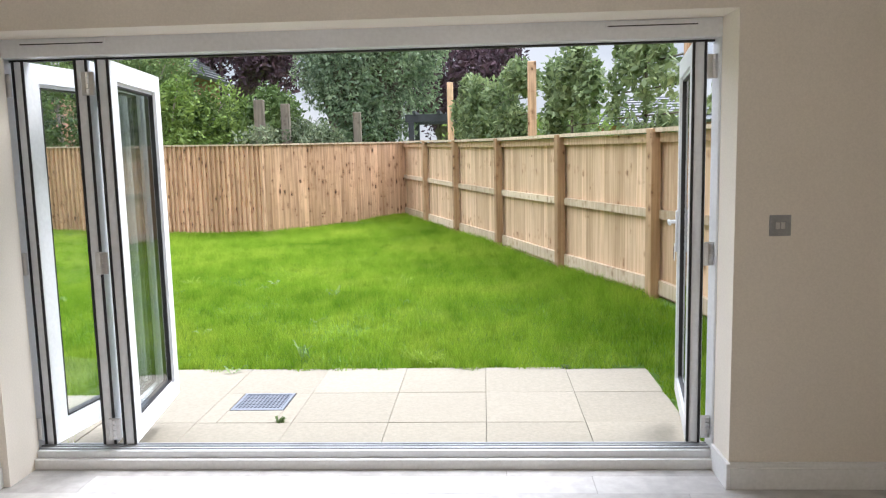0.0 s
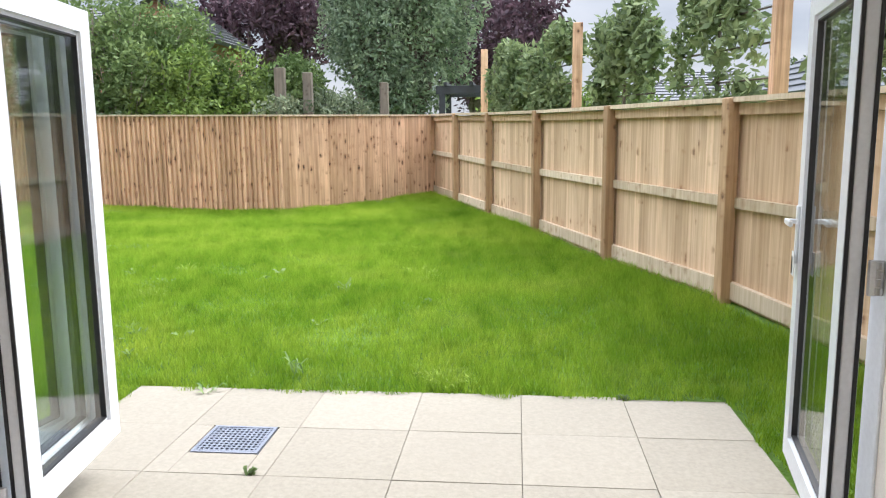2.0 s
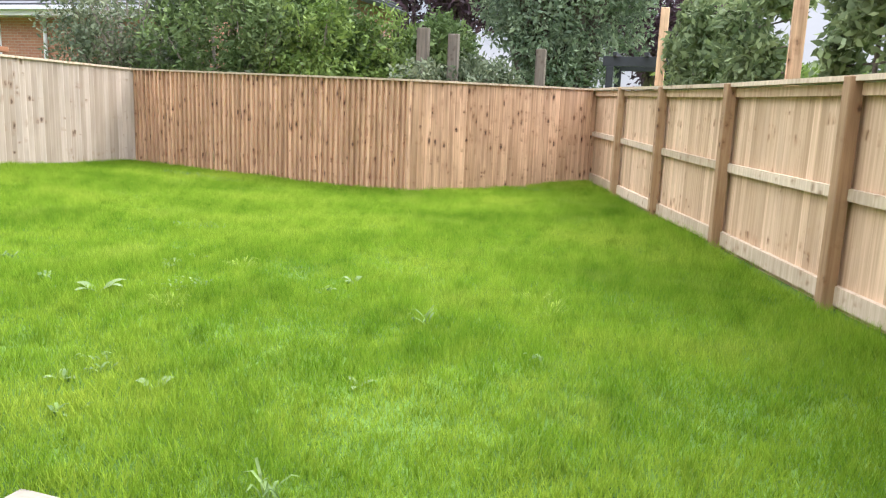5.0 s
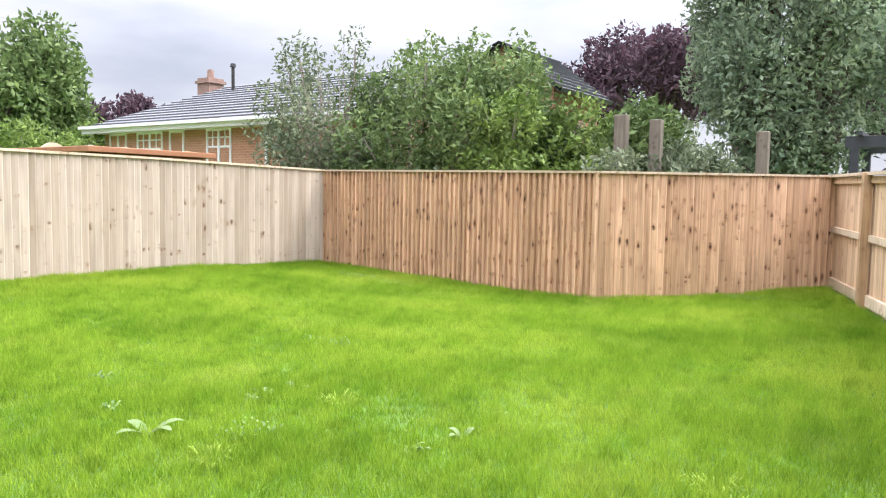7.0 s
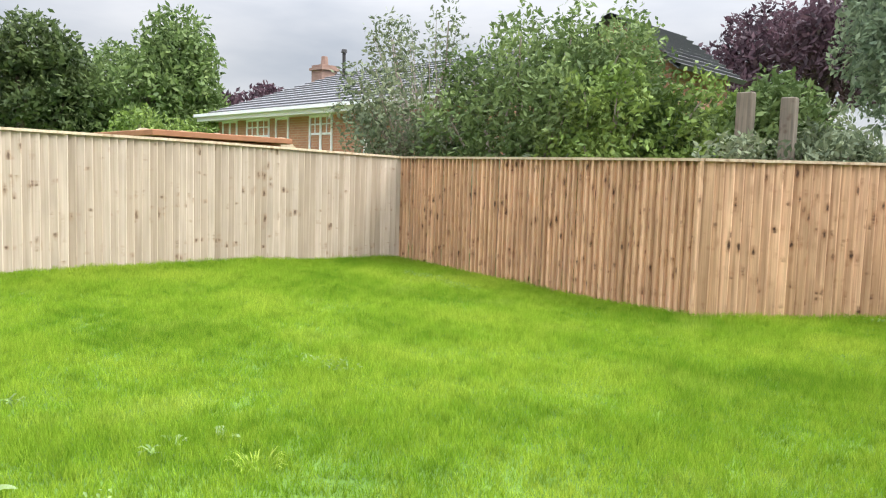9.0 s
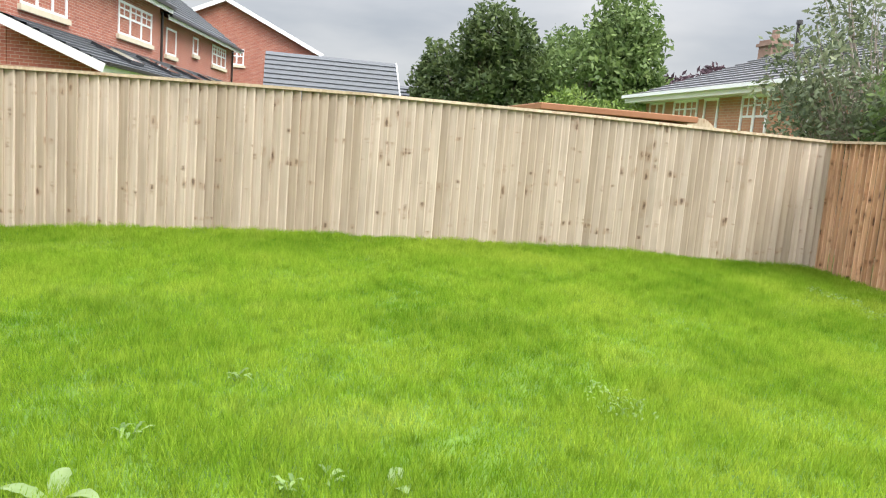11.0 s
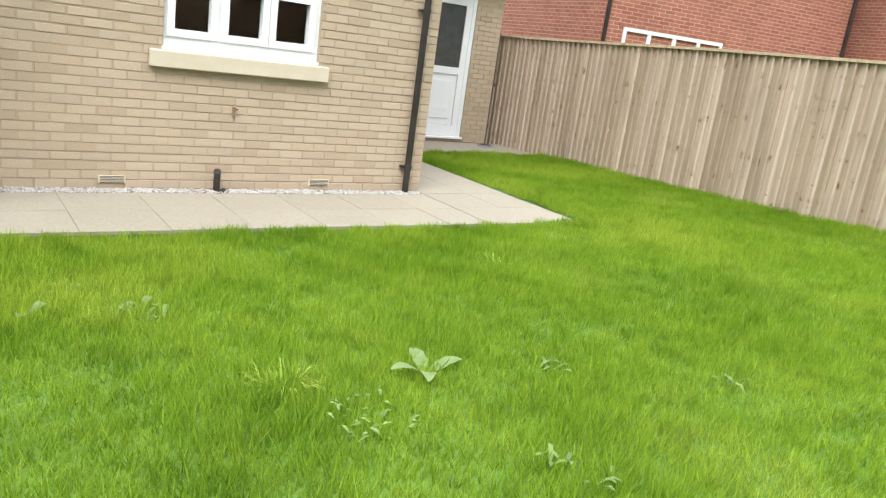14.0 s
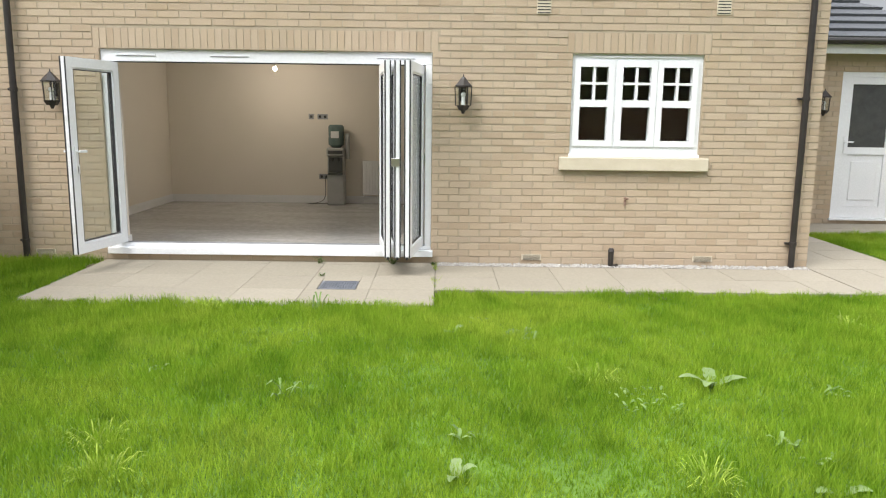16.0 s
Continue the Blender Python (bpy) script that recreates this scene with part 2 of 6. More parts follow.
M_post_old = timber("old_grey_post_timber", (0.10, 0.085, 0.065), (0.2, 0.17, 0.13), 0.3)
M_rail = timber("pale_rail_timber", (0.42, 0.33, 0.22), (0.6, 0.5, 0.37), 0.4)
BUFF = [(0.40, 0.305, 0.21), (0.455, 0.362, 0.262), (0.50, 0.405, 0.30), (0.475, 0.372, 0.262), (0.43, 0.352, 0.268)]
M_brick = per_piece("buff_brick", BUFF, 0.9, False, (0.40, 0.31, 0.19))
M_brick_join = per_piece("buff_brick_joined", BUFF, 0.9, True, (0.40, 0.31, 0.19))
M_mortar = plain("buff_mortar", (0.34, 0.285, 0.21), (0.42, 0.36, 0.27), 0.95, 6, 0, 0.4, 120)
M_chimney = plain("weathered_chimney_brick", (0.2, 0.125, 0.095), (0.3, 0.2, 0.16), 0.9, 4, 0, 0.3, 60)
M_stone = plain("cast_stone", (0.52, 0.46, 0.35), (0.6, 0.54, 0.43), 0.85, 5, 0, 0.2, 150)
M_slab = per_piece("cream_paving_slab", [(0.262, 0.236, 0.186), (0.28, 0.253, 0.20), (0.302, 0.273, 0.218)], 0.85, False, (0.225, 0.2, 0.16), 45.0, (0.5, 0.9))
M_joint = plain("paving_joint_grit", (0.14, 0.122, 0.095), (0.27, 0.243, 0.2), 0.95, 4, 0, 0.5, 90)
M_gravel = per_piece("pale_gravel", [(0.30, 0.285, 0.265), (0.42, 0.40, 0.375), (0.55, 0.53, 0.5)], 0.9, True, (0.22, 0.2, 0.17))
M_upvc = plain("white_upvc", (0.76, 0.78, 0.81), (0.80, 0.82, 0.85), 0.3, 2, 0, 0.02, 50)
M_gasket = plain("black_rubber_gasket", (0.012, 0.012, 0.014), (0.025, 0.025, 0.03), 0.55, 6, 0, 0.1, 80)
M_track = plain("grey_aluminium_edge", (0.25, 0.26, 0.28), (0.4, 0.41, 0.43), 0.4, 4, 0.6, 0.05, 80)
M_chrome = plain("brushed_steel", (0.55, 0.55, 0.56), (0.7, 0.7, 0.7), 0.3, 10, 1.0, 0.05, 200)
M_glass = glassy("double_glazing")
M_black = plain("black_painted_metal", (0.015, 0.013, 0.012), (0.035, 0.03, 0.028), 0.4, 5, 0, 0.1, 80)
M_wall_in = plain("warm_white_emulsion", (0.78, 0.72, 0.635), (0.82, 0.76, 0.675), 0.85, 1.2, 0, 0.05, 120)
M_ceil = plain("white_ceiling_paint", (0.78, 0.77, 0.75), (0.83, 0.82, 0.8), 0.9, 1.2, 0, 0.05, 120)
M_gloss = plain("white_gloss_woodwork", (0.76, 0.76, 0.76), (0.82, 0.82, 0.82), 0.35, 2, 0, 0.03, 60)
M_plank = per_piece("grey_laminate_plank", [(0.42, 0.405, 0.39), (0.48, 0.465, 0.45), (0.53, 0.515, 0.5)], 0.27, False, (0.3, 0.285, 0.27), 14.0)
M_tile = per_piece("grey_roof_tile", [(0.075, 0.082, 0.095), (0.10, 0.108, 0.12), (0.125, 0.133, 0.145)], 0.9, True, (0.1, 0.105, 0.11), 25.0)
M_tile_brown = per_piece("brown_roof_tile", [(0.11, 0.115, 0.125), (0.14, 0.145, 0.155), (0.165, 0.17, 0.18)], 0.9, True, (0.1, 0.1, 0.08), 25.0)
M_red = brickwork("red_brickwork", [(0.36, 0.125, 0.085), (0.27, 0.085, 0.06)], (0.42, 0.33, 0.27))
M_orange = brickwork("orange_brickwork", [(0.42, 0.2, 0.12), (0.34, 0.15, 0.09)], (0.42, 0.34, 0.27))
M_dark_glass = plain("dark_window_glass", (0.02, 0.022, 0.025), (0.04, 0.043, 0.048), 0.06, 2, 0, 0.0, 5)
M_obscure = plain("obscured_door_glass", (0.045, 0.05, 0.052), (0.07, 0.075, 0.075), 0.25, 8, 0, 0.1, 90)
M_grate = plain("blue_grey_galvanised_grate", (0.16, 0.18, 0.22), (0.26, 0.28, 0.33), 0.45, 9, 0.5, 0.1, 90)
M_cooler = plain("grey_cooler_plastic", (0.34, 0.345, 0.335), (0.42, 0.425, 0.41), 0.45, 3, 0, 0.05, 60)
M_cooler_d = plain("dark_cooler_plastic", (0.05, 0.055, 0.055), (0.08, 0.085, 0.085), 0.4, 3, 0, 0.05, 60)
M_bottle = plain("blue_green_bottle_plastic", (0.10, 0.16, 0.155), (0.15, 0.21, 0.20), 0.15, 3, 0, 0.02, 60)
M_paper = plain("white_paper", (0.75, 0.76, 0.76), (0.8, 0.8, 0.8), 0.7, 3, 0, 0.02, 60)
M_bark = plain("grey_brown_bark", (0.06, 0.05, 0.04), (0.16, 0.13, 0.1), 0.95, 4, 0, 0.8, 30, 0.03)
M_bark_pale = plain("pale_twig_bark", (0.2, 0.16, 0.13), (0.34, 0.29, 0.25), 0.95, 4, 0, 0.6, 40, 0.01)
M_holly = leafy("dark_blue_green_leaves", (0.13, 0.185, 0.115), (0.30, 0.37, 0.235), 0.4)
M_purple = leafy("copper_purple_leaves", (0.045, 0.027, 0.038), (0.12, 0.07, 0.09))
M_green = leafy("mid_green_leaves", (0.075, 0.125, 0.038), (0.19, 0.26, 0.095))
M_lime = leafy("light_green_leaves", (0.10, 0.17, 0.03), (0.22, 0.30, 0.08))
M_grey_green = leafy("grey_green_leaves", (0.10, 0.135, 0.075), (0.22, 0.255, 0.155))
M_oak = leafy("oak_leaves", (0.04, 0.07, 0.025), (0.12, 0.16, 0.06))
M_olive = leafy("pleached_leaves", (0.10, 0.15, 0.06), (0.26, 0.32, 0.16))
M_dock = leafy("pale_dock_leaf", (0.22, 0.33, 0.11), (0.36, 0.45, 0.22), 0.4, 6.0)
M_weed = leafy("grey_green_weed", (0.14, 0.24, 0.06), (0.26, 0.36, 0.14), 0.3, 8.0)
M_straw = leafy("yellow_green_tuft", (0.24, 0.36, 0.04), (0.40, 0.49, 0.09), 0.4, 5.0)
M_shed = plain("orange_brown_stained_wood", (0.24, 0.10, 0.045), (0.34, 0.16, 0.075), 0.7, 5, 0, 0.2, 60)
M_dark_wood = plain("near_black_stained_wood", (0.012, 0.014, 0.018), (0.03, 0.033, 0.04), 0.6, 5, 0, 0.2, 60)
M_lamp_on = bpy.data.materials.new("lit_bulb")
M_lamp_on.use_nodes = True
M_lamp_on.node_tree.nodes["Principled BSDF"].inputs["Emission Color"].default_value = (1.0, 0.85, 0.62, 1)
M_lamp_on.node_tree.nodes["Principled BSDF"].inputs["Emission Strength"].default_value = 12.0


# ---- builders ----
rng = random.Random(7)
nrng = np.random.default_rng(11)


def thing(name, at, label, category, group="", kind=""):
    ob = new(name)
    ob.empty_display_size = 0.1
    ob.location = at
    return tagged(ob, label, category, group, kind)


def part(name, bm, material, parent=None, label="", smooth=False):
    """One mesh object from a bmesh in world coordinates, under a thing or a part."""
    me = bpy.data.meshes.new(name)
    bm.normal_update()
    bm.to_mesh(me)
    bm.free()
    me.materials.append(material)
    if smooth:
        me.shade_smooth()
    ob = new(name, me)
    if parent:
        ob.parent = parent
        if parent.type == "EMPTY":
            ob.matrix_parent_inverse = Matrix.Translation(parent.location).inverted()
    if label:
        ob["label"] = label
    return ob


def B():
    return bmesh.new()


def box(bm, x0, x1, y0, y1, z0, z1, m=None):
    vs = [bm.verts.new((x, y, z)) for z in (z0, z1) for x, y in ((x0, y0), (x1, y0), (x1, y1), (x0, y1))]
    if m is not None:
        for v in vs:
            v.co = m @ v.co
    for f in ((3, 2, 1, 0), (4, 5, 6, 7), (0, 1, 5, 4), (1, 2, 6, 5), (2, 3, 7, 6), (3, 0, 4, 7)):
        bm.faces.new([vs[i] for i in f])
    return vs


def bbox(bm, x0, x1, y0, y1, z0, z1, r=0.004, m=None):
    """A box with chamfered edges."""
    vs = box(bm, x0, x1, y0, y1, z0, z1, m)
    es = {e for v in vs for e in v.link_edges}
    bmesh.ops.bevel(bm, geom=list(es), offset=r, segments=1, affect="EDGES", profile=0.5)


def one(*a, r=0.004, m=None):
    bm = B()
    bbox(bm, *a, r=r, m=m) if r else box(bm, *a, m=m)
    return bm


def cyl(bm, p, q, r, r2=None, n=10):
    p, q = Vector(p), Vector(q)
    d = q - p
    m = Matrix.Translation((p + q) / 2) @ d.to_track_quat("Z", "Y").to_matrix().to_4x4()
    bmesh.ops.create_cone(bm, cap_ends=True, segments=n, radius1=r, radius2=r if r2 is None else r2, depth=d.length, matrix=m)


def quad(bm, *pts):
    bm.faces.new([bm.verts.new(p) for p in pts])


def along(p, q):
    """A frame at p whose x axis runs to q, z up."""
    a = math.atan2(q[1] - p[1], q[0] - p[0])
    return Matrix.Translation((p[0], p[1], 0)) @ Matrix.Rotation(a, 4, "Z")


def fast_mesh(name, verts, faces, material, parent=None, label="", smooth=False):
    """verts: (n, 3); faces: (k, 3 or 4), as arrays."""
    me = bpy.data.meshes.new(name)
    k, c = faces.shape
    me.vertices.add(len(verts))
    me.vertices.foreach_set("co", np.ascontiguousarray(verts, dtype=np.float32).ravel())
    me.loops.add(k * c)
    me.loops.foreach_set("vertex_index", np.ascontiguousarray(faces, dtype=np.int32).ravel())
    me.polygons.add(k)
    me.polygons.foreach_set("loop_start", np.arange(0, k * c, c, dtype=np.int32))
    me.update(calc_edges=True)
    if not smooth:
        me.shade_flat()
    me.materials.append(material)
    ob = new(name, me)
    if parent:
        ob.parent = parent
        if parent.type == "EMPTY":
            ob.matrix_parent_inverse = Matrix.Translation(parent.location).inverted()
    if label:
        ob["label"] = label
    return ob


# ---- plan ----
WALL_Y, WALL_IN = 4.10, 3.73          # outer and inner face of the garden wall of the house
FLOOR, PATIO, CEIL = -0.05, -0.145, 2.36
HOUSE_L, HOUSE_R = -6.45, 2.88
WING_Y, WING_L = 0.49, -9.97
LF = [(-10.05, -3.0), (-10.35, 1.0), (-10.49, 4.3), (-10.6, 7.0), (-10.64, 10.0), (-10.68, 12.8), (-10.33, 16.25)]   # left fence
LF_TOP, LF_BASE = [1.62, 1.66, 1.77, 1.83, 1.88, 1.87, 1.80], [-0.16, -0.12, -0.02, 0.05, 0.08, 0.10, 0.04]
BEND, FARC = (-4.33, 15.42), (-1.88, 18.69)
RF = [(1.72 - 0.335 * (y - 7.84), y) for y in (1.4, 3.6, 5.78, 7.95, 10.04, 12.21, 14.4, 16.55, 18.7)]  # right fence posts
RF_TOP = [1.655, 1.655, 1.655, 1.655, 1.662, 1.672, 1.70, 1.74, 1.765]


def smooth01(t):
    t = np.clip(t, 0, 1)
    return t * t * (3 - 2 * t)


def left_x(y):
    return np.interp(y, [p[1] for p in LF], [p[0] for p in LF])


def lawn_z(x, y):
    """Height of the soil under the grass."""
    x, y = np.asarray(x, float), np.asarray(y, float)
    z = -0.175 + 0.125 * smooth01((y - 5.4) / 3.0)
    z = z + 0.13 * smooth01((-x - 5.5) / 4.5) * smooth01((y - 0.5) / 6) * (1 - 0.55 * smooth01((y - 12.5) / 4))
    z = z + 0.02 * smooth01((y - 10) / 6) * smooth01((x + 4.5) / 3.0)
    z = z + 0.06 * np.exp(-np.abs(1.72 - 0.335 * (y - 7.84) - x) / 0.8)
    z = z + 0.05 * np.exp(-np.abs(x - left_x(y)) / 0.5)
    z = z + 0.012 * np.sin(1.7 * x + 0.6 * y) * np.sin(1.1 * y - 0.4 * x)
    return z


def on_lawn(x, y):
    ok = (x > left_x(y) + 0.03) & (x < 1.66 - 0.335 * (y - 7.84) - 0.03)
    back1 = LF[-1][1] + (x - LF[-1][0]) * (BEND[1] - LF[-1][1]) / (BEND[0] - LF[-1][0])
    back2 = BEND[1] + (x - BEND[0]) * (FARC[1] - BEND[1]) / (FARC[0] - BEND[0])
    ok &= y < np.where(x < BEND[0], back1, back2) - 0.02
    wob = 0.035 * np.sin(7 * x + 2 * np.sin(3 * x)) + 0.02 * np.sin(19 * x)
    rag = 0.03 * np.sin(9 * y) + 0.02 * np.sin(23 * y)
    ok &= ~((x > -2.40 + rag) & (x < 1.21 + rag + 0.1 * (y > 4.3)*(6.04 - y) * 0.25) & (y < 6.0 + wob))
    ok &= ~((x > -7.57 + rag) & (x <= -2.40) & (y < 5.42 + wob) & (y > 1.6))
    ok &= ~((x > -7.57 + rag) & (y < WALL_Y + 0.02) & (x < 1.2))
    ok &= ~((y < 1.55 + wob))
    ok &= ~((x > 1.2) & (y < WALL_Y + 0.04))
    inner = (x < -7.57) | (y > 4.12)
    return ok & inner


# ---- ground: one sheet to the horizon ----
gx = np.concatenate([[-900, -300, -120, -60, -30, -18], np.arange(-12, 5.01, 0.25), [8, 14, 30, 60, 120, 300, 900]])
gy = np.concatenate([[-900, -300, -120, -60, -30, -14, -8], np.arange(-4, 20.01, 0.25), [26, 40, 60, 120, 300, 900]])
GX, GY = np.meshgrid(gx, gy)
GZ = lawn_z(GX, GY)
inside = (GX > -11) & (GX < 4.5) & (GY > 1) & (GY < 19)
GZ = np.where(inside, GZ, -0.2)
GZ = np.where((GX > -7.9) & (GY < 4.3), -0.26, GZ)
GZ = np.where((GY < 1.9), -0.26, GZ)
GZ = np.where((GX > -2.7) & (GX < 1.3) & (GY < 6.2), -0.22, GZ)
GZ = np.where((GX > -7.9) & (GX < -2.2) & (GY < 5.6), -0.22, GZ)
idx = np.arange(GX.size).reshape(GX.shape)
gf = np.stack([idx[:-1, :-1].ravel(), idx[:-1, 1:].ravel(), idx[1:, 1:].ravel(), idx[1:, :-1].ravel()], 1)
ground = fast_mesh("ground", np.stack([GX.ravel(), GY.ravel(), GZ.ravel()], 1), gf, M_soil, smooth=True)
tagged(ground, "green grassy soil running flat to the horizon", "ground", kind="structure")

# grass: one sheet of separate blades
N = 1750000
px, py = nrng.uniform(-10.75, 2.95, N), nrng.uniform(1.4, 18.6, N)
keep = on_lawn(px, py)
px, py = px[keep], py[keep]
n_b = len(px)
clump = 0.5 + 0.5 * np.sin(2.3 * px + 1.3 * np.sin(1.9 * py)) * np.sin(2.9 * py + 1.1 * np.sin(2.3 * px))
fine_c = 0.5 + 0.5 * np.sin(11 * px + 3 * np.sin(5 * py)) * np.sin(13 * py + 2 * np.sin(7 * px))
edge = np.exp(-((1.66 - 0.335 * (py - 7.84)) - px) / 0.7)
hgt = (0.026 + 0.036 * clump + 0.042 * fine_c + 0.03 * edge) * nrng.uniform(0.55, 1.35, n_b)
ang = nrng.uniform(0, 2 * np.pi, n_b)
lean = nrng.uniform(0.1, 0.75, n_b) * hgt
la = nrng.uniform(0, 2 * np.pi, n_b)
wid = nrng.uniform(0.0022, 0.0042, n_b)
pz = lawn_z(px, py) - 0.006
base = np.stack([px, py, pz], 1)
wv = np.stack([np.cos(ang) * wid, np.sin(ang) * wid, np.zeros(n_b)], 1)
tip = base + np.stack([np.cos(la) * lean, np.sin(la) * lean, hgt], 1)
gv = np.stack([base - wv, base + wv, tip], 1).reshape(-1, 3)
grass = fast_mesh("lawn_grass", gv, np.arange(n_b * 3).reshape(-1, 3), M_grass)
tagged(grass, "bright green uneven lawn of fine young grass", "grass", kind="stuff")


# ---- trees and shrubs ----
def leaf_cloud(lobes, count, size, spread=0.55, droop=0.0):
    """Leaves over lobes (cx, cy, cz, rx, ry, rz): small pointed quads, thinner inside, in uneven clumps."""
    w = np.array([l[3] * l[4] + l[3] * l[5] for l in lobes])
    pick = nrng.choice(len(lobes), count, p=w / w.sum())
    L = np.array(lobes)[pick]
    d = nrng.normal(size=(count, 3))
    d /= np.linalg.norm(d, axis=1)[:, None]
    lump = 1 + 0.16 * np.sin(5 * d[:, 0] + 3 * pick) * np.sin(6 * d[:, 2] + pick) + 0.12 * np.sin(11 * d[:, 1] + 2 * pick)
    rad = lump * (1 - spread * nrng.random(count) ** 2.2)
    c = L[:, :3] + d * L[:, 3:6] * rad[:, None]
    # tufts: pull leaves towards shared twig ends
    c += 0.35 * size * nrng.normal(size=(count, 3))
    a = nrng.normal(size=(count, 3)) + d * 0.6
    a[:, 2] -= droop
    a /= np.linalg.norm(a, axis=1)[:, None]
    b = np.cross(a, nrng.normal(size=(count, 3)))
    b /= np.linalg.norm(b, axis=1)[:, None] + 1e-9
    s = size * nrng.uniform(0.6, 1.4, count)[:, None]
    v = np.stack([c - a * s, c + b * s * 0.42, c + a * s, c - b * s * 0.42], 1).reshape(-1, 3)
    return v, np.arange(count * 4).reshape(-1, 4)


def limbs(bm, foot, tops, r):
    foot = Vector(foot)
    for t in tops:
        t = Vector(t)
        p, k = foot.copy(), 5
        for i in range(1, k + 1):
            f = i / k
            q = foot.lerp(t, f) + Vector((rng.uniform(-1, 1), rng.uniform(-1, 1), 0)) * (0.05 * (t - foot).length * (1 - f) * (i < k))
            q.z = foot.z + (t.z - foot.z) * f ** 0.8
            cyl(bm, p, q, r * (1.05 - 0.85 * (i - 1) / k), r * (1.05 - 0.85 * i / k), 7)
            p = q


def tree(name, foot, lobes, count, size, leaves, bark, label, category="tree", r=0.14, spread=0.55, group="", droop=0.0, twigs=0):
    t = thing(name, foot, label, category, group)
    bm = B()
    limbs(bm, foot, [(l[0], l[1], l[2] + 0.3 * l[5]) for l in lobes], r)
    for i in range(twigs):
        l = lobes[i % len(lobes)]
        a = rng.uniform(0, 6.28)
        e = (l[0] + math.cos(a) * l[3] * rng.uniform(0.5, 1.1), l[1] + math.sin(a) * l[4] * 0.8, l[2] + l[5] * rng.uniform(-0.5, 0.9))
        limbs(bm, (foot[0] + rng.uniform(-.3, .3), foot[1], foot[2] + rng.uniform(0, 0.8)), [e], 0.022)
    part("trunk", bm, bark, t)
    v, f = leaf_cloud(lobes, count, size, spread, droop)
    fast_mesh("crown", v, f, leaves, t)
    return t


def lobes_round(cx, cy, cz, r, h, n, seed):
    q = random.Random(seed)
    out = [(cx, cy, cz, r * 0.62, r * 0.62, h * 0.62)]
    n = n + 8
    for i in range(n):
        a, u = q.uniform(0, 6.28), q.uniform(-0.75, 0.8)
        k = math.sqrt(1 - u * u)
        s = q.uniform(0.2, 0.44)
        out.append((cx + math.cos(a) * k * r * 0.76, cy + math.sin(a) * k * r * 0.76, cz + u * h * 0.76, r * s, r * s, h * s))
    return out


G0 = -0.25
tree("evergreen_tree", (-3.4, 22.6, G0), lobes_round(-3.25, 22.6, 4.5, 2.25, 3.8, 18, 1), 52000, 0.07, M_holly, M_bark, "large dark blue-green evergreen tree behind the garden fence", r=0.28)
tree("copper_beech", (-12.6, 37.5, G0), lobes_round(-12.6, 37.5, 5.6, 3.9, 3.4, 12, 2), 14000, 0.15, M_purple, M_bark, "dark purple copper beech standing far behind the fence", r=0.3)
tree("copper_beech", (-1.2, 38.0, G0), lobes_round(-1.2, 38.0, 5.2, 3.4, 3.2, 12, 3), 11000, 0.15, M_purple, M_bark, "dark purple copper beech rising behind the evergreen", r=0.3)
tree("shrub", (-6.3, 20.3, G0), lobes_round(-6.3, 20.3, 2.0, 1.7, 1.6, 14, 4), 13000, 0.075, M_green, M_bark_pale, "loose mid-green garden shrub behind the back fence", "shrub", 0.06)
tree("shrub", (-4.6, 18.6, G0), lobes_round(-4.6, 18.6, 1.4, 1.3, 1.15, 10, 5), 7000, 0.06, M_grey_green, M_bark_pale, "grey-green shrub showing over the back fence", "shrub", 0.05)
tree("shrub", (-7.9, 18.5, G0), lobes_round(-7.3, 18.8, 2.0, 1.6, 1.8, 14, 6), 14000, 0.065, M_lime, M_bark_pale, "light green shrub leaning against the back fence", "shrub", 0.05)
tree("shrub", (-8.4, 17.4, G0), lobes_round(-8.4, 17.4, 1.45, 1.25, 0.6, 8, 7), 4500, 0.06, M_holly, M_bark_pale, "dark drooping evergreen shrub spilling over the fence top", "shrub", 0.05, droop=1.2)
tree("large_bush", (-10.2, 19.0, G0), lobes_round(-10.0, 19.3, 2.7, 2.1, 2.6, 16, 8), 19000, 0.07, M_green, M_bark_pale, "tall mixed green bush behind the back fence", "shrub", 0.07, twigs=10)
tree("twiggy_bush", (-12.2, 18.6, G0), lobes_round(-12.4, 18.6, 3.1, 1.75, 2.3, 16, 9), 9500, 0.06, M_grey_green, M_bark_pale, "sparse twiggy bush with pale bare stems behind the fence corner", "shrub", 0.06, twigs=70)
tree("shrub", (-9.0, 18.4, G0), lobes_round(-8.4, 18.9, 2.5, 1.5, 2.2, 16, 21), 14500, 0.065, M_green, M_bark_pale, "mid-green leafy shrub behind the back fence", "shrub", 0.05, twigs=8)
tree("shrub", (-13.5, 30.5, G0), lobes_round(-8.5, 27.5, 2.0, 2.3, 1.9, 10, 10), 7000, 0.1, M_grey_green, M_bark, "grey-green shrub beside the gabled house", "shrub", 0.08)
tree("oak_tree", (-44.5, 20.0, G0), lobes_round(-44.5, 19.7, 5.0, 4.0, 4.1, 18, 11), 20000, 0.19, M_oak, M_bark, "dark green broadleaf tree in the distance beyond the fence", r=0.3)
tree("oak_tree", (-44.0, 26.0, G0), lobes_round(-44.0, 26.0, 5.6, 5.0, 4.9, 20, 12), 24000, 0.19, M_green, M_bark, "large rounded green tree in the distance beyond the fence", r=0.35)
tree("shrub", (-26.5, 19.6, G0), lobes_round(-26.5, 19.6, 2.0, 2.2, 2.0, 10, 13), 8000, 0.09, M_lime, M_bark_pale, "fresh light green shrub beyond the shed", "shrub", 0.07)
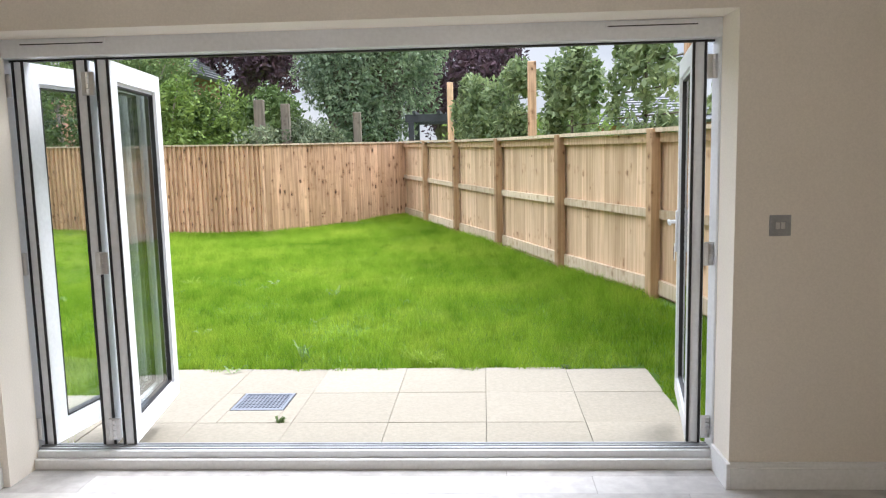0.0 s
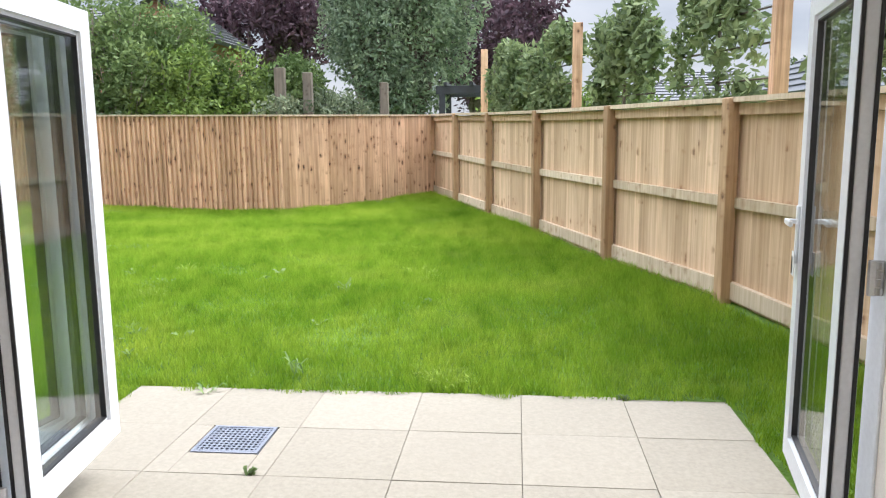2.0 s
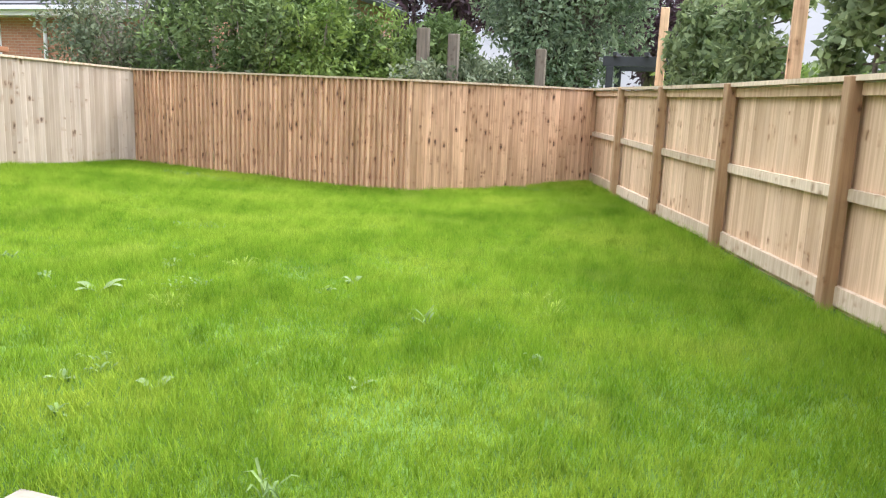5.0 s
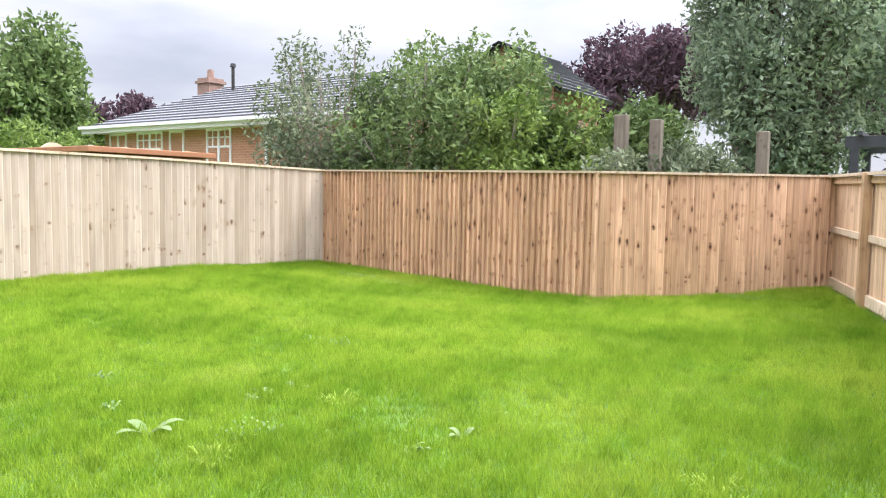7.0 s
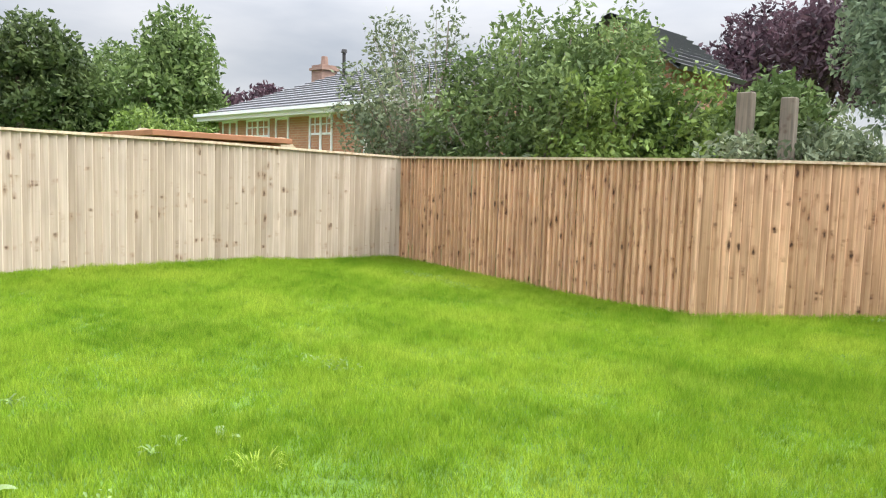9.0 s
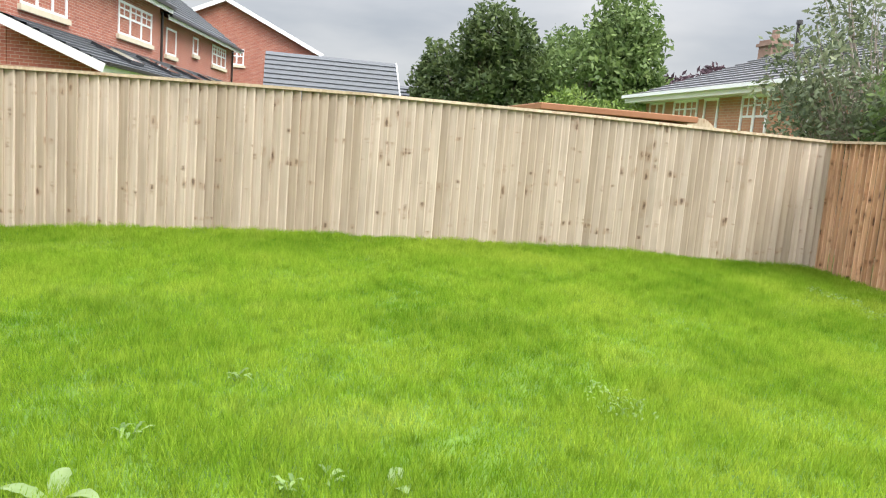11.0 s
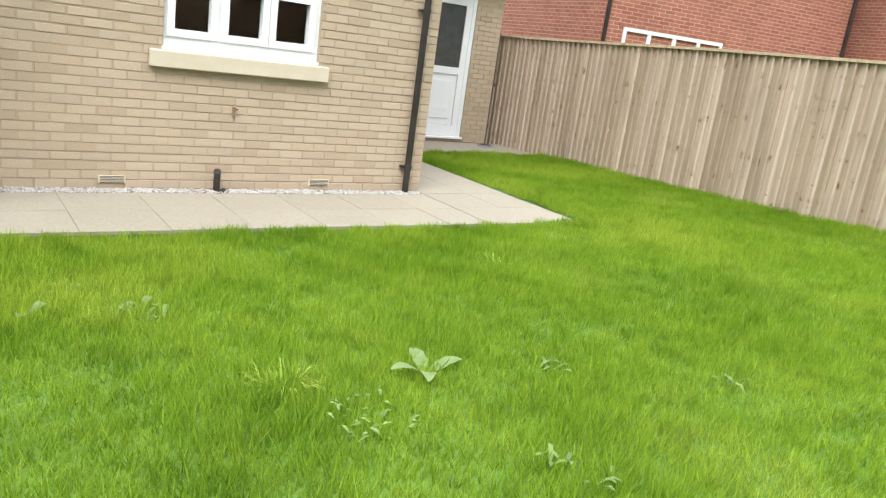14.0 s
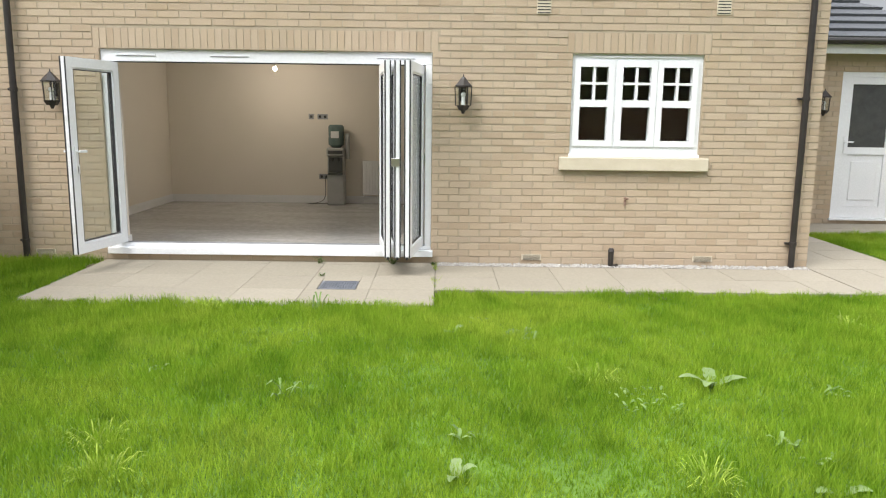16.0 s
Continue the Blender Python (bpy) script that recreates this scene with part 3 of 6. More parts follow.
tree("copper_beech", (-46.0, 33.5, G0), lobes_round(-46.0, 33.5, 5.0, 3.6, 2.9, 12, 14), 9000, 0.2, M_purple, M_bark, "small dark purple tree far beyond the bungalow", r=0.3)
tree("oak_tree", (-37.5, 37.0, G0), lobes_round(-37.5, 37.0, 5.0, 3.6, 3.0, 12, 15), 9000, 0.18, M_grey_green, M_bark, "distant grey-green tree behind the bungalow chimney", r=0.3)
tree("shrub", (12.0, 27.0, G0), lobes_round(9.0, 27.0, 2.2, 2.0, 1.6, 10, 16), 6000, 0.1, M_oak, M_bark, "dark green shrub behind the neighbouring roof", "shrub", 0.08)
tree("hedge_tree", (2.0, 25.5, G0), lobes_round(1.6, 25.0, 1.5, 2.6, 1.6, 10, 17), 8000, 0.09, M_lime, M_bark, "light green foliage behind the pleached trees", "shrub", 0.08)


def pleached(y0, y1, z1, count, sparse, label):
    """A flat clipped screen of leaves on a thin stem, behind the side fence."""
    ym = (y0 + y1) / 2
    lx = lambda y: 2.1 - 0.335 * (y - 7.84)
    t = thing("pleached_tree", (lx(ym), ym, G0), label, "tree", "row of pleached trees")
    bm = B()
    cyl(bm, (lx(ym), ym, G0), (lx(ym), ym, z1 - 0.1), 0.035, 0.012, 8)
    for k in range(5):
        z = 1.55 + k * (z1 - 1.6) / 5
        cyl(bm, (lx(y0 + 0.1), y0 + 0.1, z), (lx(y1 - 0.1), y1 - 0.1, z), 0.009, 0.009, 6)
    part("trunk", bm, M_bark, t)
    lobes = []
    q = random.Random(int(y0 * 10))
    for i in range(22):
        y = q.uniform(y0 + 0.15, y1 - 0.15)
        lobes.append((lx(y) + q.uniform(-0.08, 0.08), y, q.uniform(1.4, z1 - 0.15), 0.15 * sparse, 0.2 * sparse, 0.22 * sparse))
    v, f = leaf_cloud(lobes, count, 0.056, 0.95)
    fast_mesh("crown", v, f, M_olive, t)


pleached(13.8, 15.35, 2.88, 5200, 1.15, "dense clipped pleached tree behind the side fence")
pleached(11.95, 13.65, 2.82, 5600, 1.15, "dense clipped pleached tree behind the side fence")
pleached(9.8, 11.35, 2.85, 5000, 1.15, "dense clipped pleached tree behind the side fence")
pleached(8.05, 9.6, 3.0, 2500, 0.95, "thin airy pleached tree with gaps in its leaves")
pleached(6.3, 7.6, 3.0, 2600, 0.95, "thin airy pleached tree with gaps in its leaves")


# ---- fences ----
def board_mesh(name, w, h, thick, thin, material):
    """A feather-edged board: thick at one edge, thin at the other. x along the fence, y towards the viewer."""
    bm = B()
    sec = [(0, 0), (w, 0), (w, thin), (0.012, thick), (0, thick - 0.003)]
    lo = [bm.verts.new((x, y, 0)) for x, y in sec]
    hi = [bm.verts.new((x, y, h)) for x, y in sec]
    bm.faces.new(lo[::-1]), bm.faces.new(hi)
    for i in range(5):
        j = (i + 1) % 5
        bm.faces.new([lo[i], lo[j], hi[j], hi[i]])
    bm.normal_update()
    me = bpy.data.meshes.new(name)
    bm.to_mesh(me)
    bm.free()
    me.materials.append(material)
    return me


def boards(fence, p, q, z0, z1, b0, b1, pitch, w, material, thick=0.016, depth=0.0, jitter=0.006, tilt=-3.2):
    """Boards from p to q; the viewer stands to the left of the line. z: tops, b: feet."""
    m = along(p, q)
    length = math.dist(p, q)
    n = max(1, round(length / pitch))
    pitch = length / n
    meshes = [board_mesh("board", w + k * 0.004, 1.0, thick + 0.002 * k, 0.005, material) for k in range(3)]
    for i in range(n):
        f = (i + 0.5) / n
        top, foot = z0 + (z1 - z0) * f, b0 + (b1 - b0) * f
        ob = new("board", meshes[rng.randrange(3)])
        ob.parent = fence
        ob.matrix_parent_inverse = Matrix.Translation(fence.location).inverted()
        lean = rng.uniform(-0.12, 0.12)
        ob.matrix_basis = m @ pose(i * pitch + rng.uniform(-0.003, 0.003), depth + rng.uniform(0, jitter), foot, 0, rng.uniform(-0.25, 0.25), tilt + lean) @ Matrix.Diagonal((1, 1, top - foot + rng.uniform(-0.004, 0.002), 1))


def bar(p, q, z0, z1, d0, d1, za=0.0, zb=0.0, r=0.003):
    """A rail from p to q between depths d0 and d1; za, zb lift its ends."""
    m = along(p, q)
    L = math.dist(p, q)
    bm = B()
    vs = box(bm, 0, L, d0, d1, z0, z1)
    for v in vs:
        v.co.z += za if v.co.x < L / 2 else zb
        v.co = m @ v.co
    return bm


def post_at(parent, x, y, turn, z0, z1, w, material, name="post", r=0.006):
    m = pose(x, y, 0, 0, 0, turn)
    return part(name, one(-w / 2, w / 2, -w / 2, w / 2, z0, z1, r=r, m=m), material, parent)


# left fence, boards towards the garden (walked from far to near so that the garden lies on the board side)
lf = thing("fence", (-10.6, 7.0, 0.0), "long pale weathered close-board timber fence with capping", "fence")
for a in range(len(LF) - 1):
    p, q = LF[a + 1], LF[a]
    za, zb, ba, bb = LF_TOP[a + 1], LF_TOP[a], LF_BASE[a + 1], LF_BASE[a]
    # the garden is on the +x side: seen from p to q (towards -y) that is the left
    boards(lf, p, q, za - 0.02, zb - 0.02, ba - 0.08, bb - 0.08, 0.106, 0.116, M_fence_pale, 0.036, 0.0, 0.009, -6.9)
    for z in (0.25, 0.95, 1.55):
        part("rail", bar(p, q, z, z + 0.075, -0.05, -0.004, ba, bb), M_rail, lf)
    part("capping", bar(p, q, -0.022, 0.012, -0.03, 0.058, za, zb), M_rail, lf, "pale timber capping rail")

bf = thing("fence", (-4.04, 15.1, -0.1), "orange-brown close-board timber back fence with a bend", "fence")
for p, q, za, zb, ba, bb, pt in ((BEND, LF[-1], 1.73, 1.80, -0.1, -0.05, 0.105), (FARC, BEND, 1.768, 1.73, -0.06, -0.1, 0.118)):
    boards(bf, p, q, za - 0.02, zb - 0.02, ba, bb, pt, pt + 0.012, M_fence_warm, 0.05 if p is BEND else 0.04, 0.0, 0.010, -8.0)
    for z in (0.3, 0.95, 1.5):
        part("rail", bar(p, q, z, z + 0.075, -0.05, -0.004), M_rail, bf)
    part("capping", bar(p, q, -0.022, 0.010, -0.03, 0.066, za, zb), M_rail, bf, "thin timber capping rail")

# side fence, seen from the rail side: boards beyond, posts and three rails on this side
sf = thing("fence", (1.66, 7.84, -0.1), "new sawn timber fence seen from its post and rail side", "fence")
turn_r = math.degrees(math.atan2(RF[-1][1] - RF[0][1], RF[-1][0] - RF[0][0]))
for i in range(len(RF) - 1):
    p, q = RF[i], RF[i + 1]
    g0, g1 = float(lawn_z(p[0] - 0.2, p[1])), float(lawn_z(q[0] - 0.2, q[1]))
    boards(sf, q, p, RF_TOP[i + 1] - 0.03, RF_TOP[i] - 0.03, g1 - 0.02, g0 - 0.02, 0.115, 0.118, M_fence_new, 0.018, 0.06, 0.001, 0.0)
    for z, h, lab in ((0.05, 0.14, "pale gravel board"), (0.80, 0.085, ""), (1.54, 0.085, "")):
        lift0, lift1 = (g0, g1) if z < 0.1 else (RF_TOP[i] - 1.66, RF_TOP[i + 1] - 1.66)
        part("rail", bar(p, q, z, z + h, -0.06, -0.012, lift0, lift1), M_rail if z < 1 else M_fence_new, sf, lab)
    part("capping", bar(p, q, -0.022, 0.018, -0.10, 0.045, RF_TOP[i], RF_TOP[i + 1]), M_rail, sf, "pale flat timber capping")
for (x, y), z in zip(RF, RF_TOP):
    if y > 2:
        post_at(sf, x - 0.02, y - 0.012, turn_r, float(lawn_z(x, y)) - 0.15, z + 0.012, 0.105, M_post)

for y, z1 in ((15.72, 2.86), (11.68, 2.76), (7.9, 3.25)):
    x = 2.02 - 0.335 * (y - 7.84)
    t = thing("timber_post", (x, y, G0), "tall bare orange timber post standing behind the side fence", "post", "tall posts behind the fence")
    part("post", one(x - 0.06, x + 0.06, y - 0.06, y + 0.06, G0, z1, r=0.006), M_fence_warm, t)
for x, y, z1, w in ((-5.28, 18.5, 2.83, 0.23), (-4.65, 18.5, 2.72, 0.2), (-3.06, 19.2, 2.52, 0.19)):
    t = thing("old_post", (x, y, G0), "old weathered grey timber post behind the back fence", "post", "old posts")
    part("post", one(x - w / 2, x + w / 2, y - 0.08, y + 0.08, G0, z1, r=0.012), M_post_old, t)

pg = thing("pergola", (-0.4, 19.5, G0), "near-black timber pergola behind the fence corner", "pergola")
for x in (-1.85, 0.9):
    for y in (20.5, 22.3):
        part("post", one(x - 0.07, x + 0.07, y - 0.07, y + 0.07, G0, 2.3), M_dark_wood, pg)
for y in (20.5, 22.3):
    part("beam", one(-2.0, 1.1, y - 0.05, y + 0.05, 2.3, 2.5), M_dark_wood, pg)
for k in range(5):
    part("slat", one(-1.8 + k * 0.64, -1.72 + k * 0.64, 20.3, 22.5, 2.5, 2.58), M_dark_wood, pg)


# ---- the house: garden wall with its openings ----
def wall_with_holes(name, x0, x1, z0, z1, y0, y1, holes, material, label):
    """A thick wall along x with rectangular holes (x0, x1, z0, z1), as one mesh."""
    xs = sorted({x0, x1, *[h[0] for h in holes], *[h[1] for h in holes]})
    zs = sorted({z0, z1, *[h[2] for h in holes], *[h[3] for h in holes]})
    bm = B()
    for a, b in zip(xs, xs[1:]):
        for c, d in zip(zs, zs[1:]):
            if not any(h[0] <= a and b <= h[1] and h[2] <= c and d <= h[3] for h in holes):
                box(bm, a, b, y0, y1, c, d)
    bmesh.ops.remove_doubles(bm, verts=bm.verts, dist=1e-5)
    seen = {}
    for f in bm.faces:
        seen.setdefault(tuple(round(c, 4) for c in f.calc_center_median()), []).append(f)
    bmesh.ops.delete(bm, geom=[f for fs in seen.values() if len(fs) > 1 for f in fs], context="FACES")
    return tagged(part(name, bm, material), label, "wall", kind="structure")


BIF = (-2.33, 1.15, -0.06, 2.09)       # bifold opening: x0, x1, z0, z1
KIT = (-5.18, -3.80, 1.03, 2.10)       # kitchen window
TOP = 5.2
leaf_out = wall_with_holes("wall_garden", HOUSE_L, HOUSE_R, -0.3, TOP, 3.98, WALL_Y - 0.005, [BIF, KIT], M_mortar, "buff brick garden wall of the house with flush mortar")
wall_with_holes("wall_garden_inner", -2.30, 2.15, FLOOR, CEIL, WALL_IN, 3.978, [(-2.25, 1.09, FLOOR, 2.05)], M_wall_in, "warm white painted inner wall round the garden doors")
# return wall of the house towards the wing, and wing wall
tagged(part("wall_side", one(HOUSE_L + 0.007, HOUSE_L + 0.1, 0.0, 3.975, -0.3, TOP, r=0), M_mortar), "buff brick side wall of the house", "wall", kind="structure")
DOOR = (-9.45, -8.51, -0.06, 2.17)
wall_with_holes("wall_wing", WING_L, HOUSE_L - 0.002, -0.3, 2.44, WING_Y - 0.2, WING_Y - 0.007, [DOOR], M_mortar, "buff brick wall of the low rear wing")
tagged(part("wall_wing_end", one(WING_L, WING_L + 0.1, -4.0, WING_Y - 0.205, -0.3, 2.44, r=0), M_mortar), "buff brick end wall of the low wing", "wall", kind="structure")
for nm, a in (("wall_house_right", (HOUSE_R - 0.1, HOUSE_R - 0.002, -6.0, 3.975)), ("wall_house_rear", (-9.9, HOUSE_R, -6.1, -6.0))):
    tagged(part(nm, one(*a, -0.3, TOP, r=0), M_mortar), "plain buff brick outer wall of the house", "wall", kind="structure")

# bricks: stretcher bond with soldier courses over the openings
BL, BH, J = 0.215, 0.065, 0.010
def brick_spans():
    """All brick faces on the garden wall: x0, x1, z0, z1."""
    out = []
    z, row = -0.215, 0
    heads = [(BIF[0] - 0.06, BIF[1] + 0.06, BIF[3], BIF[3] + 0.215), (KIT[0] - 0.06, KIT[1] + 0.06, KIT[3], KIT[3] + 0.215)]
    gaps = [BIF, KIT, (KIT[0] - 0.11, KIT[1] + 0.11, 0.885, KIT[2])] + heads
    while z < 3.4:
        x = HOUSE_L + (0 if row % 2 else -(BL + J) / 2)
        while x < HOUSE_R:
            parts = [(max(x, HOUSE_L), min(x + BL, HOUSE_R))]
            for g in gaps:
                if z + BH > g[2] + 0.012 and z < g[3] - 0.012:
                    nxt = []
                    for a, b in parts:
                        if b <= g[0] or a >= g[1]:
                            nxt.append((a, b))
                        else:
                            nxt += [(a, g[0] - 0.004)] if g[0] - a > 0.03 else []
                            nxt += [(g[1] + 0.004, b)] if b - g[1] > 0.03 else []
                    parts = nxt
            out += [(a, b, z, z + BH) for a, b in parts if b - a > 0.02]
            x += BL + J
        z += BH + J
        row += 1
    for h in heads:
        n = round((h[1] - h[0]) / 0.075)
        w = (h[1] - h[0]) / n
        out += [(h[0] + i * w + 0.004, h[0] + (i + 1) * w - 0.004, h[2] + 0.006, h[3] - 0.004) for i in range(n)]
    return out


def brick_box(x0, x1, z0, z1, y0, y1, c=0.002):
    """Front face with a chamfered rim: 8 verts in front, 4 behind."""
    v = [(x0, y0, z0), (x1, y0, z0), (x1, y0, z1), (x0, y0, z1),
         (x0 + c, y1, z0 + c), (x1 - c, y1, z0 + c), (x1 - c, y1, z1 - c), (x0 + c, y1, z1 - c)]
    f = [(7, 6, 5, 4), (4, 5, 1, 0), (5, 6, 2, 1), (6, 7, 3, 2), (7, 4, 0, 3)]
    return v, f


near_b, far_b = [], []
for s in brick_spans():
    (near_b if -3.72 < s[0] < -2.30 and s[3] < 2.6 else far_b).append(s)
near_b = near_b[:295]
shared = {}
for x0, x1, z0, z1 in near_b:
    key = (round(x1 - x0, 2), round(z1 - z0, 2))
    if key not in shared:
        v, f = brick_box(-key[0] / 2, key[0] / 2, -key[1] / 2, key[1] / 2, -0.01, 0.0)
        me = bpy.data.meshes.new("brick")
        me.from_pydata(v, [], f)
        me.materials.append(M_brick)
        shared[key] = me
    ob = new("brick", shared[key])
    ob.parent = leaf_out
    ob.location = ((x0 + x1) / 2, WALL_Y + rng.uniform(-0.0015, 0.0015), (z0 + z1) / 2)


def joined_bricks(name, spans, place, parent, label):
    vs, fs = [], []
    for x0, x1, z0, z1 in spans:
        v, f = brick_box(x0, x1, z0, z1, -0.01, rng.uniform(-0.0015, 0.0015))
        k = len(vs)
        vs += [place(p) for p in v]
        fs += [tuple(i + k for i in g) for g in f]
    ob = fast_mesh(name, np.array(vs), np.array(fs), M_brick_join, parent, label)
    ob["kind"] = "stuff"
    return ob


def bond(x0, x1, z0, z1, gaps=()):
    out, z, row = [], z0, 0
    while z + BH <= z1:
        x = x0 + (0 if row % 2 else -(BL + J) / 2)
        while x < x1:
            a, b = max(x, x0), min(x + BL, x1)
            for g in gaps:
                if z + BH > g[2] and z < g[3]:
                    if a >= g[0] - 0.01 and b <= g[1] + 0.01:
                        a = b
                    elif a < g[0] < b:
                        b = g[0] - 0.004
                    elif a < g[1] < b:
                        a = g[1] + 0.004
            if b - a > 0.02:
                out.append((a, b, z, z + BH))
            x += BL + J
        z += BH + J
        row += 1
    return out


joined_bricks("bricks", far_b, lambda p: (p[0], WALL_Y + p[1], p[2]), leaf_out, "buff stretcher-bond bricks")
joined_bricks("bricks", bond(WING_L, HOUSE_L - 0.01, -0.215, 2.36, [DOOR]), lambda p: (p[0], WING_Y + p[1], p[2]), bpy.data.objects["wall_wing"], "buff stretcher-bond bricks")
joined_bricks("bricks", bond(0.5, 4.09, -0.215, 3.4), lambda p: (HOUSE_L - p[1], p[0], p[2]), bpy.data.objects["wall_side"], "buff stretcher-bond bricks")

# window sill, vents, air bricks
sill = tagged(part("window_sill", one(-5.28, -3.69, 3.99, WALL_Y + 0.055, 0.885, 1.025, r=0.008), M_stone), "cream cast stone window sill", "window sill", kind="structure")


def vent_grille(x, z, w, h, label, name):
    t = thing(name, (x, WALL_Y, z), label, "vent", "wall vents")
    part("frame", one(x - w / 2, x + w / 2, WALL_Y - 0.004, WALL_Y + 0.007, z - h / 2, z + h / 2, r=0.002), M_stone, t)
    k = 5
    # black bars on the solid face stand in for the shade inside the openings
    for i in range(k):
        zz = z - h / 2 + (i + 0.5) * h / k
        part("slot_shade", one(x - w * 0.44, x + w * 0.44, WALL_Y + 0.004, WALL_Y + 0.009, zz - h * 0.03, zz + h * 0.03, r=0), M_gasket, t)


for x, z in ((-3.43, -0.07), (-5.30, -0.07), (1.86, -0.07)):
    vent_grille(x, z, 0.215, 0.065, "cream plastic air brick low in the wall", "air_brick")
for x, z in ((-3.48, 2.565), (-5.345, 2.58)):
    vent_grille(x, z, 0.15, 0.15, "square beige wall vent", "wall_vent")


def downpipe(x, y, z1, clips, label):
    t = thing("downpipe", (x, y, PATIO), label, "drainpipe", "downpipes")
    bm = B()
    cyl(bm, (x, y, -0.15), (x, y, z1), 0.034, None, 14)
    part("pipe", bm, M_black, t, smooth=False)
    for z in clips:
        bm = B()
        cyl(bm, (x, y, z - 0.02), (x, y, z + 0.02), 0.041, None, 14)
        bbox(bm, x - 0.015, x + 0.075, y - 0.05, y - 0.02, z - 0.012, z + 0.012, 0.003)
        part("clip", bm, M_black, t)
    return t


downpipe(-6.25, WALL_Y + 0.06, 5.2, (0.12, 1.66, 3.2), "black plastic downpipe on the buff brick corner")
downpipe(2.04, WALL_Y + 0.06, 5.2, (0.06, 1.66, 3.2), "black plastic downpipe beside the garden doors")
wb = thing("pipe_bracket", (-4.42, WALL_Y, 0.56), "small rusty pipe bracket fixed to the brick wall", "bracket")
bm = B()
bbox(bm, -4.432, -4.408, WALL_Y + 0.001, WALL_Y + 0.012, 0.51, 0.60, 0.003)
part("plate", bm, M_chimney, wb)
bm = B()
cyl(bm, (-4.42, WALL_Y + 0.01, 0.57), (-4.445, WALL_Y + 0.045, 0.585), 0.009, None, 8)
cyl(bm, (-4.445, WALL_Y + 0.045, 0.585), (-4.40, WALL_Y + 0.05, 0.60), 0.008, None, 8)
part("hook", bm, M_chimney, wb)
st = thing("pipe_stub", (-4.28, WALL_Y + 0.07, -0.2), "short black plastic pipe stub standing by the wall", "pipe")
bm = B()
cyl(bm, (-4.28, WALL_Y + 0.09, -0.2), (-4.28, WALL_Y + 0.09, 0.02), 0.03, None, 14)
cyl(bm, (-4.28, WALL_Y + 0.09, 0.02), (-4.28, WALL_Y + 0.09, 0.055), 0.036, 0.024, 14)
part("pipe", bm, M_black, st)
bm = B()
cyl(bm, (-4.28, WALL_Y + 0.09, -0.165), (-4.34, WALL_Y + 0.14, -0.13), 0.028, None, 10)
part("elbow", bm, M_black, st)


def lantern(x, y, z):
    """Black coach lantern: z is the middle of its glass."""
    t = thing("wall_lantern", (x, y - 0.09, z), "black metal coach lantern with clear glass on the brick wall", "wall lamp", "wall lanterns")
    bm = B()
    bmesh.ops.create_cone(bm, cap_ends=True, segments=6, radius1=0.05, radius2=0.082, depth=0.05, matrix=Matrix.Translation((x, y, z - 0.13)))
    cyl(bm, (x, y, z - 0.19), (x, y, z - 0.15), 0.012, 0.03, 8)
    part("base", bm, M_black, t)
    bm = B()
    bmesh.ops.create_cone(bm, cap_ends=True, segments=6, radius1=0.098, radius2=0.03, depth=0.075, matrix=Matrix.Translation((x, y, z + 0.13)))
    bmesh.ops.create_cone(bm, cap_ends=True, segments=6, radius1=0.1, radius2=0.1, depth=0.014, matrix=Matrix.Translation((x, y, z + 0.09)))
    cyl(bm, (x, y, z + 0.16), (x, y, z + 0.185), 0.03, 0.018, 8)
    cyl(bm, (x, y, z + 0.185), (x, y, z + 0.215), 0.008, 0.004, 8)
    part("roof", bm, M_black, t)
    for k in range(6):
        a = k * math.pi / 3
        bm = B()
        cyl(bm, (x + 0.078 * math.cos(a), y + 0.078 * math.sin(a), z - 0.11), (x + 0.088 * math.cos(a), y + 0.088 * math.sin(a), z + 0.09), 0.006, None, 6)
        part("bar", bm, M_black, t)
    bm = B()
    bmesh.ops.create_cone(bm, cap_ends=False, segments=6, radius1=0.074, radius2=0.084, depth=0.2, matrix=Matrix.Translation((x, y, z - 0.01)))
    g = part("glass", bm, M_glass, t)
    g.visible_shadow = False
    bm = B()
    cyl(bm, (x, y, z - 0.1), (x, y, z - 0.02), 0.02, None, 10)
    bmesh.ops.create_uvsphere(bm, u_segments=10, v_segments=8, radius=0.027, matrix=Matrix.Translation((x, y, z + 0.005)))
    part("bulb", bm, M_paper, t, "white unlit candle bulb")
    bm = B()
    bbox(bm, x - 0.03, x + 0.03, y - 0.115, y - 0.1, z - 0.06, z + 0.12, 0.003)
    cyl(bm, (x, y - 0.11, z + 0.03), (x, y - 0.06, z - 0.12), 0.009, None, 8)
    part("bracket", bm, M_black, t)


lantern(-2.655, WALL_Y + 0.115, 1.655)
lantern(1.62, WALL_Y + 0.115, 1.655)
lantern(-8.2, WING_Y + 0.115, 1.70)


# ---- bifold doors ----
bd = thing("bifold_doors", (-0.6, 4.02, FLOOR), "white four-panel bifold doors standing folded open", "door", kind="structure")
bd.name = "door_1"
part("sill", one(BIF[0] - 0.02, BIF[1] + 0.02, 3.99, WALL_Y + 0.05, -0.075, -0.005, r=0.004), M_upvc, bd, "white projecting door sill")
bm = B()
bbox(bm, BIF[0], BIF[1], 3.96, 4.07, -0.005, 0.035, 0.003)
part("threshold", bm, M_upvc, bd)
bm = B()
for y in (3.985, 4.02, 4.05):
    box(bm, BIF[0] + 0.07, BIF[1] - 0.07, y - 0.006, y + 0.006, 0.0355, 0.041)
part("track", bm, M_track, bd, "grey aluminium floor track")
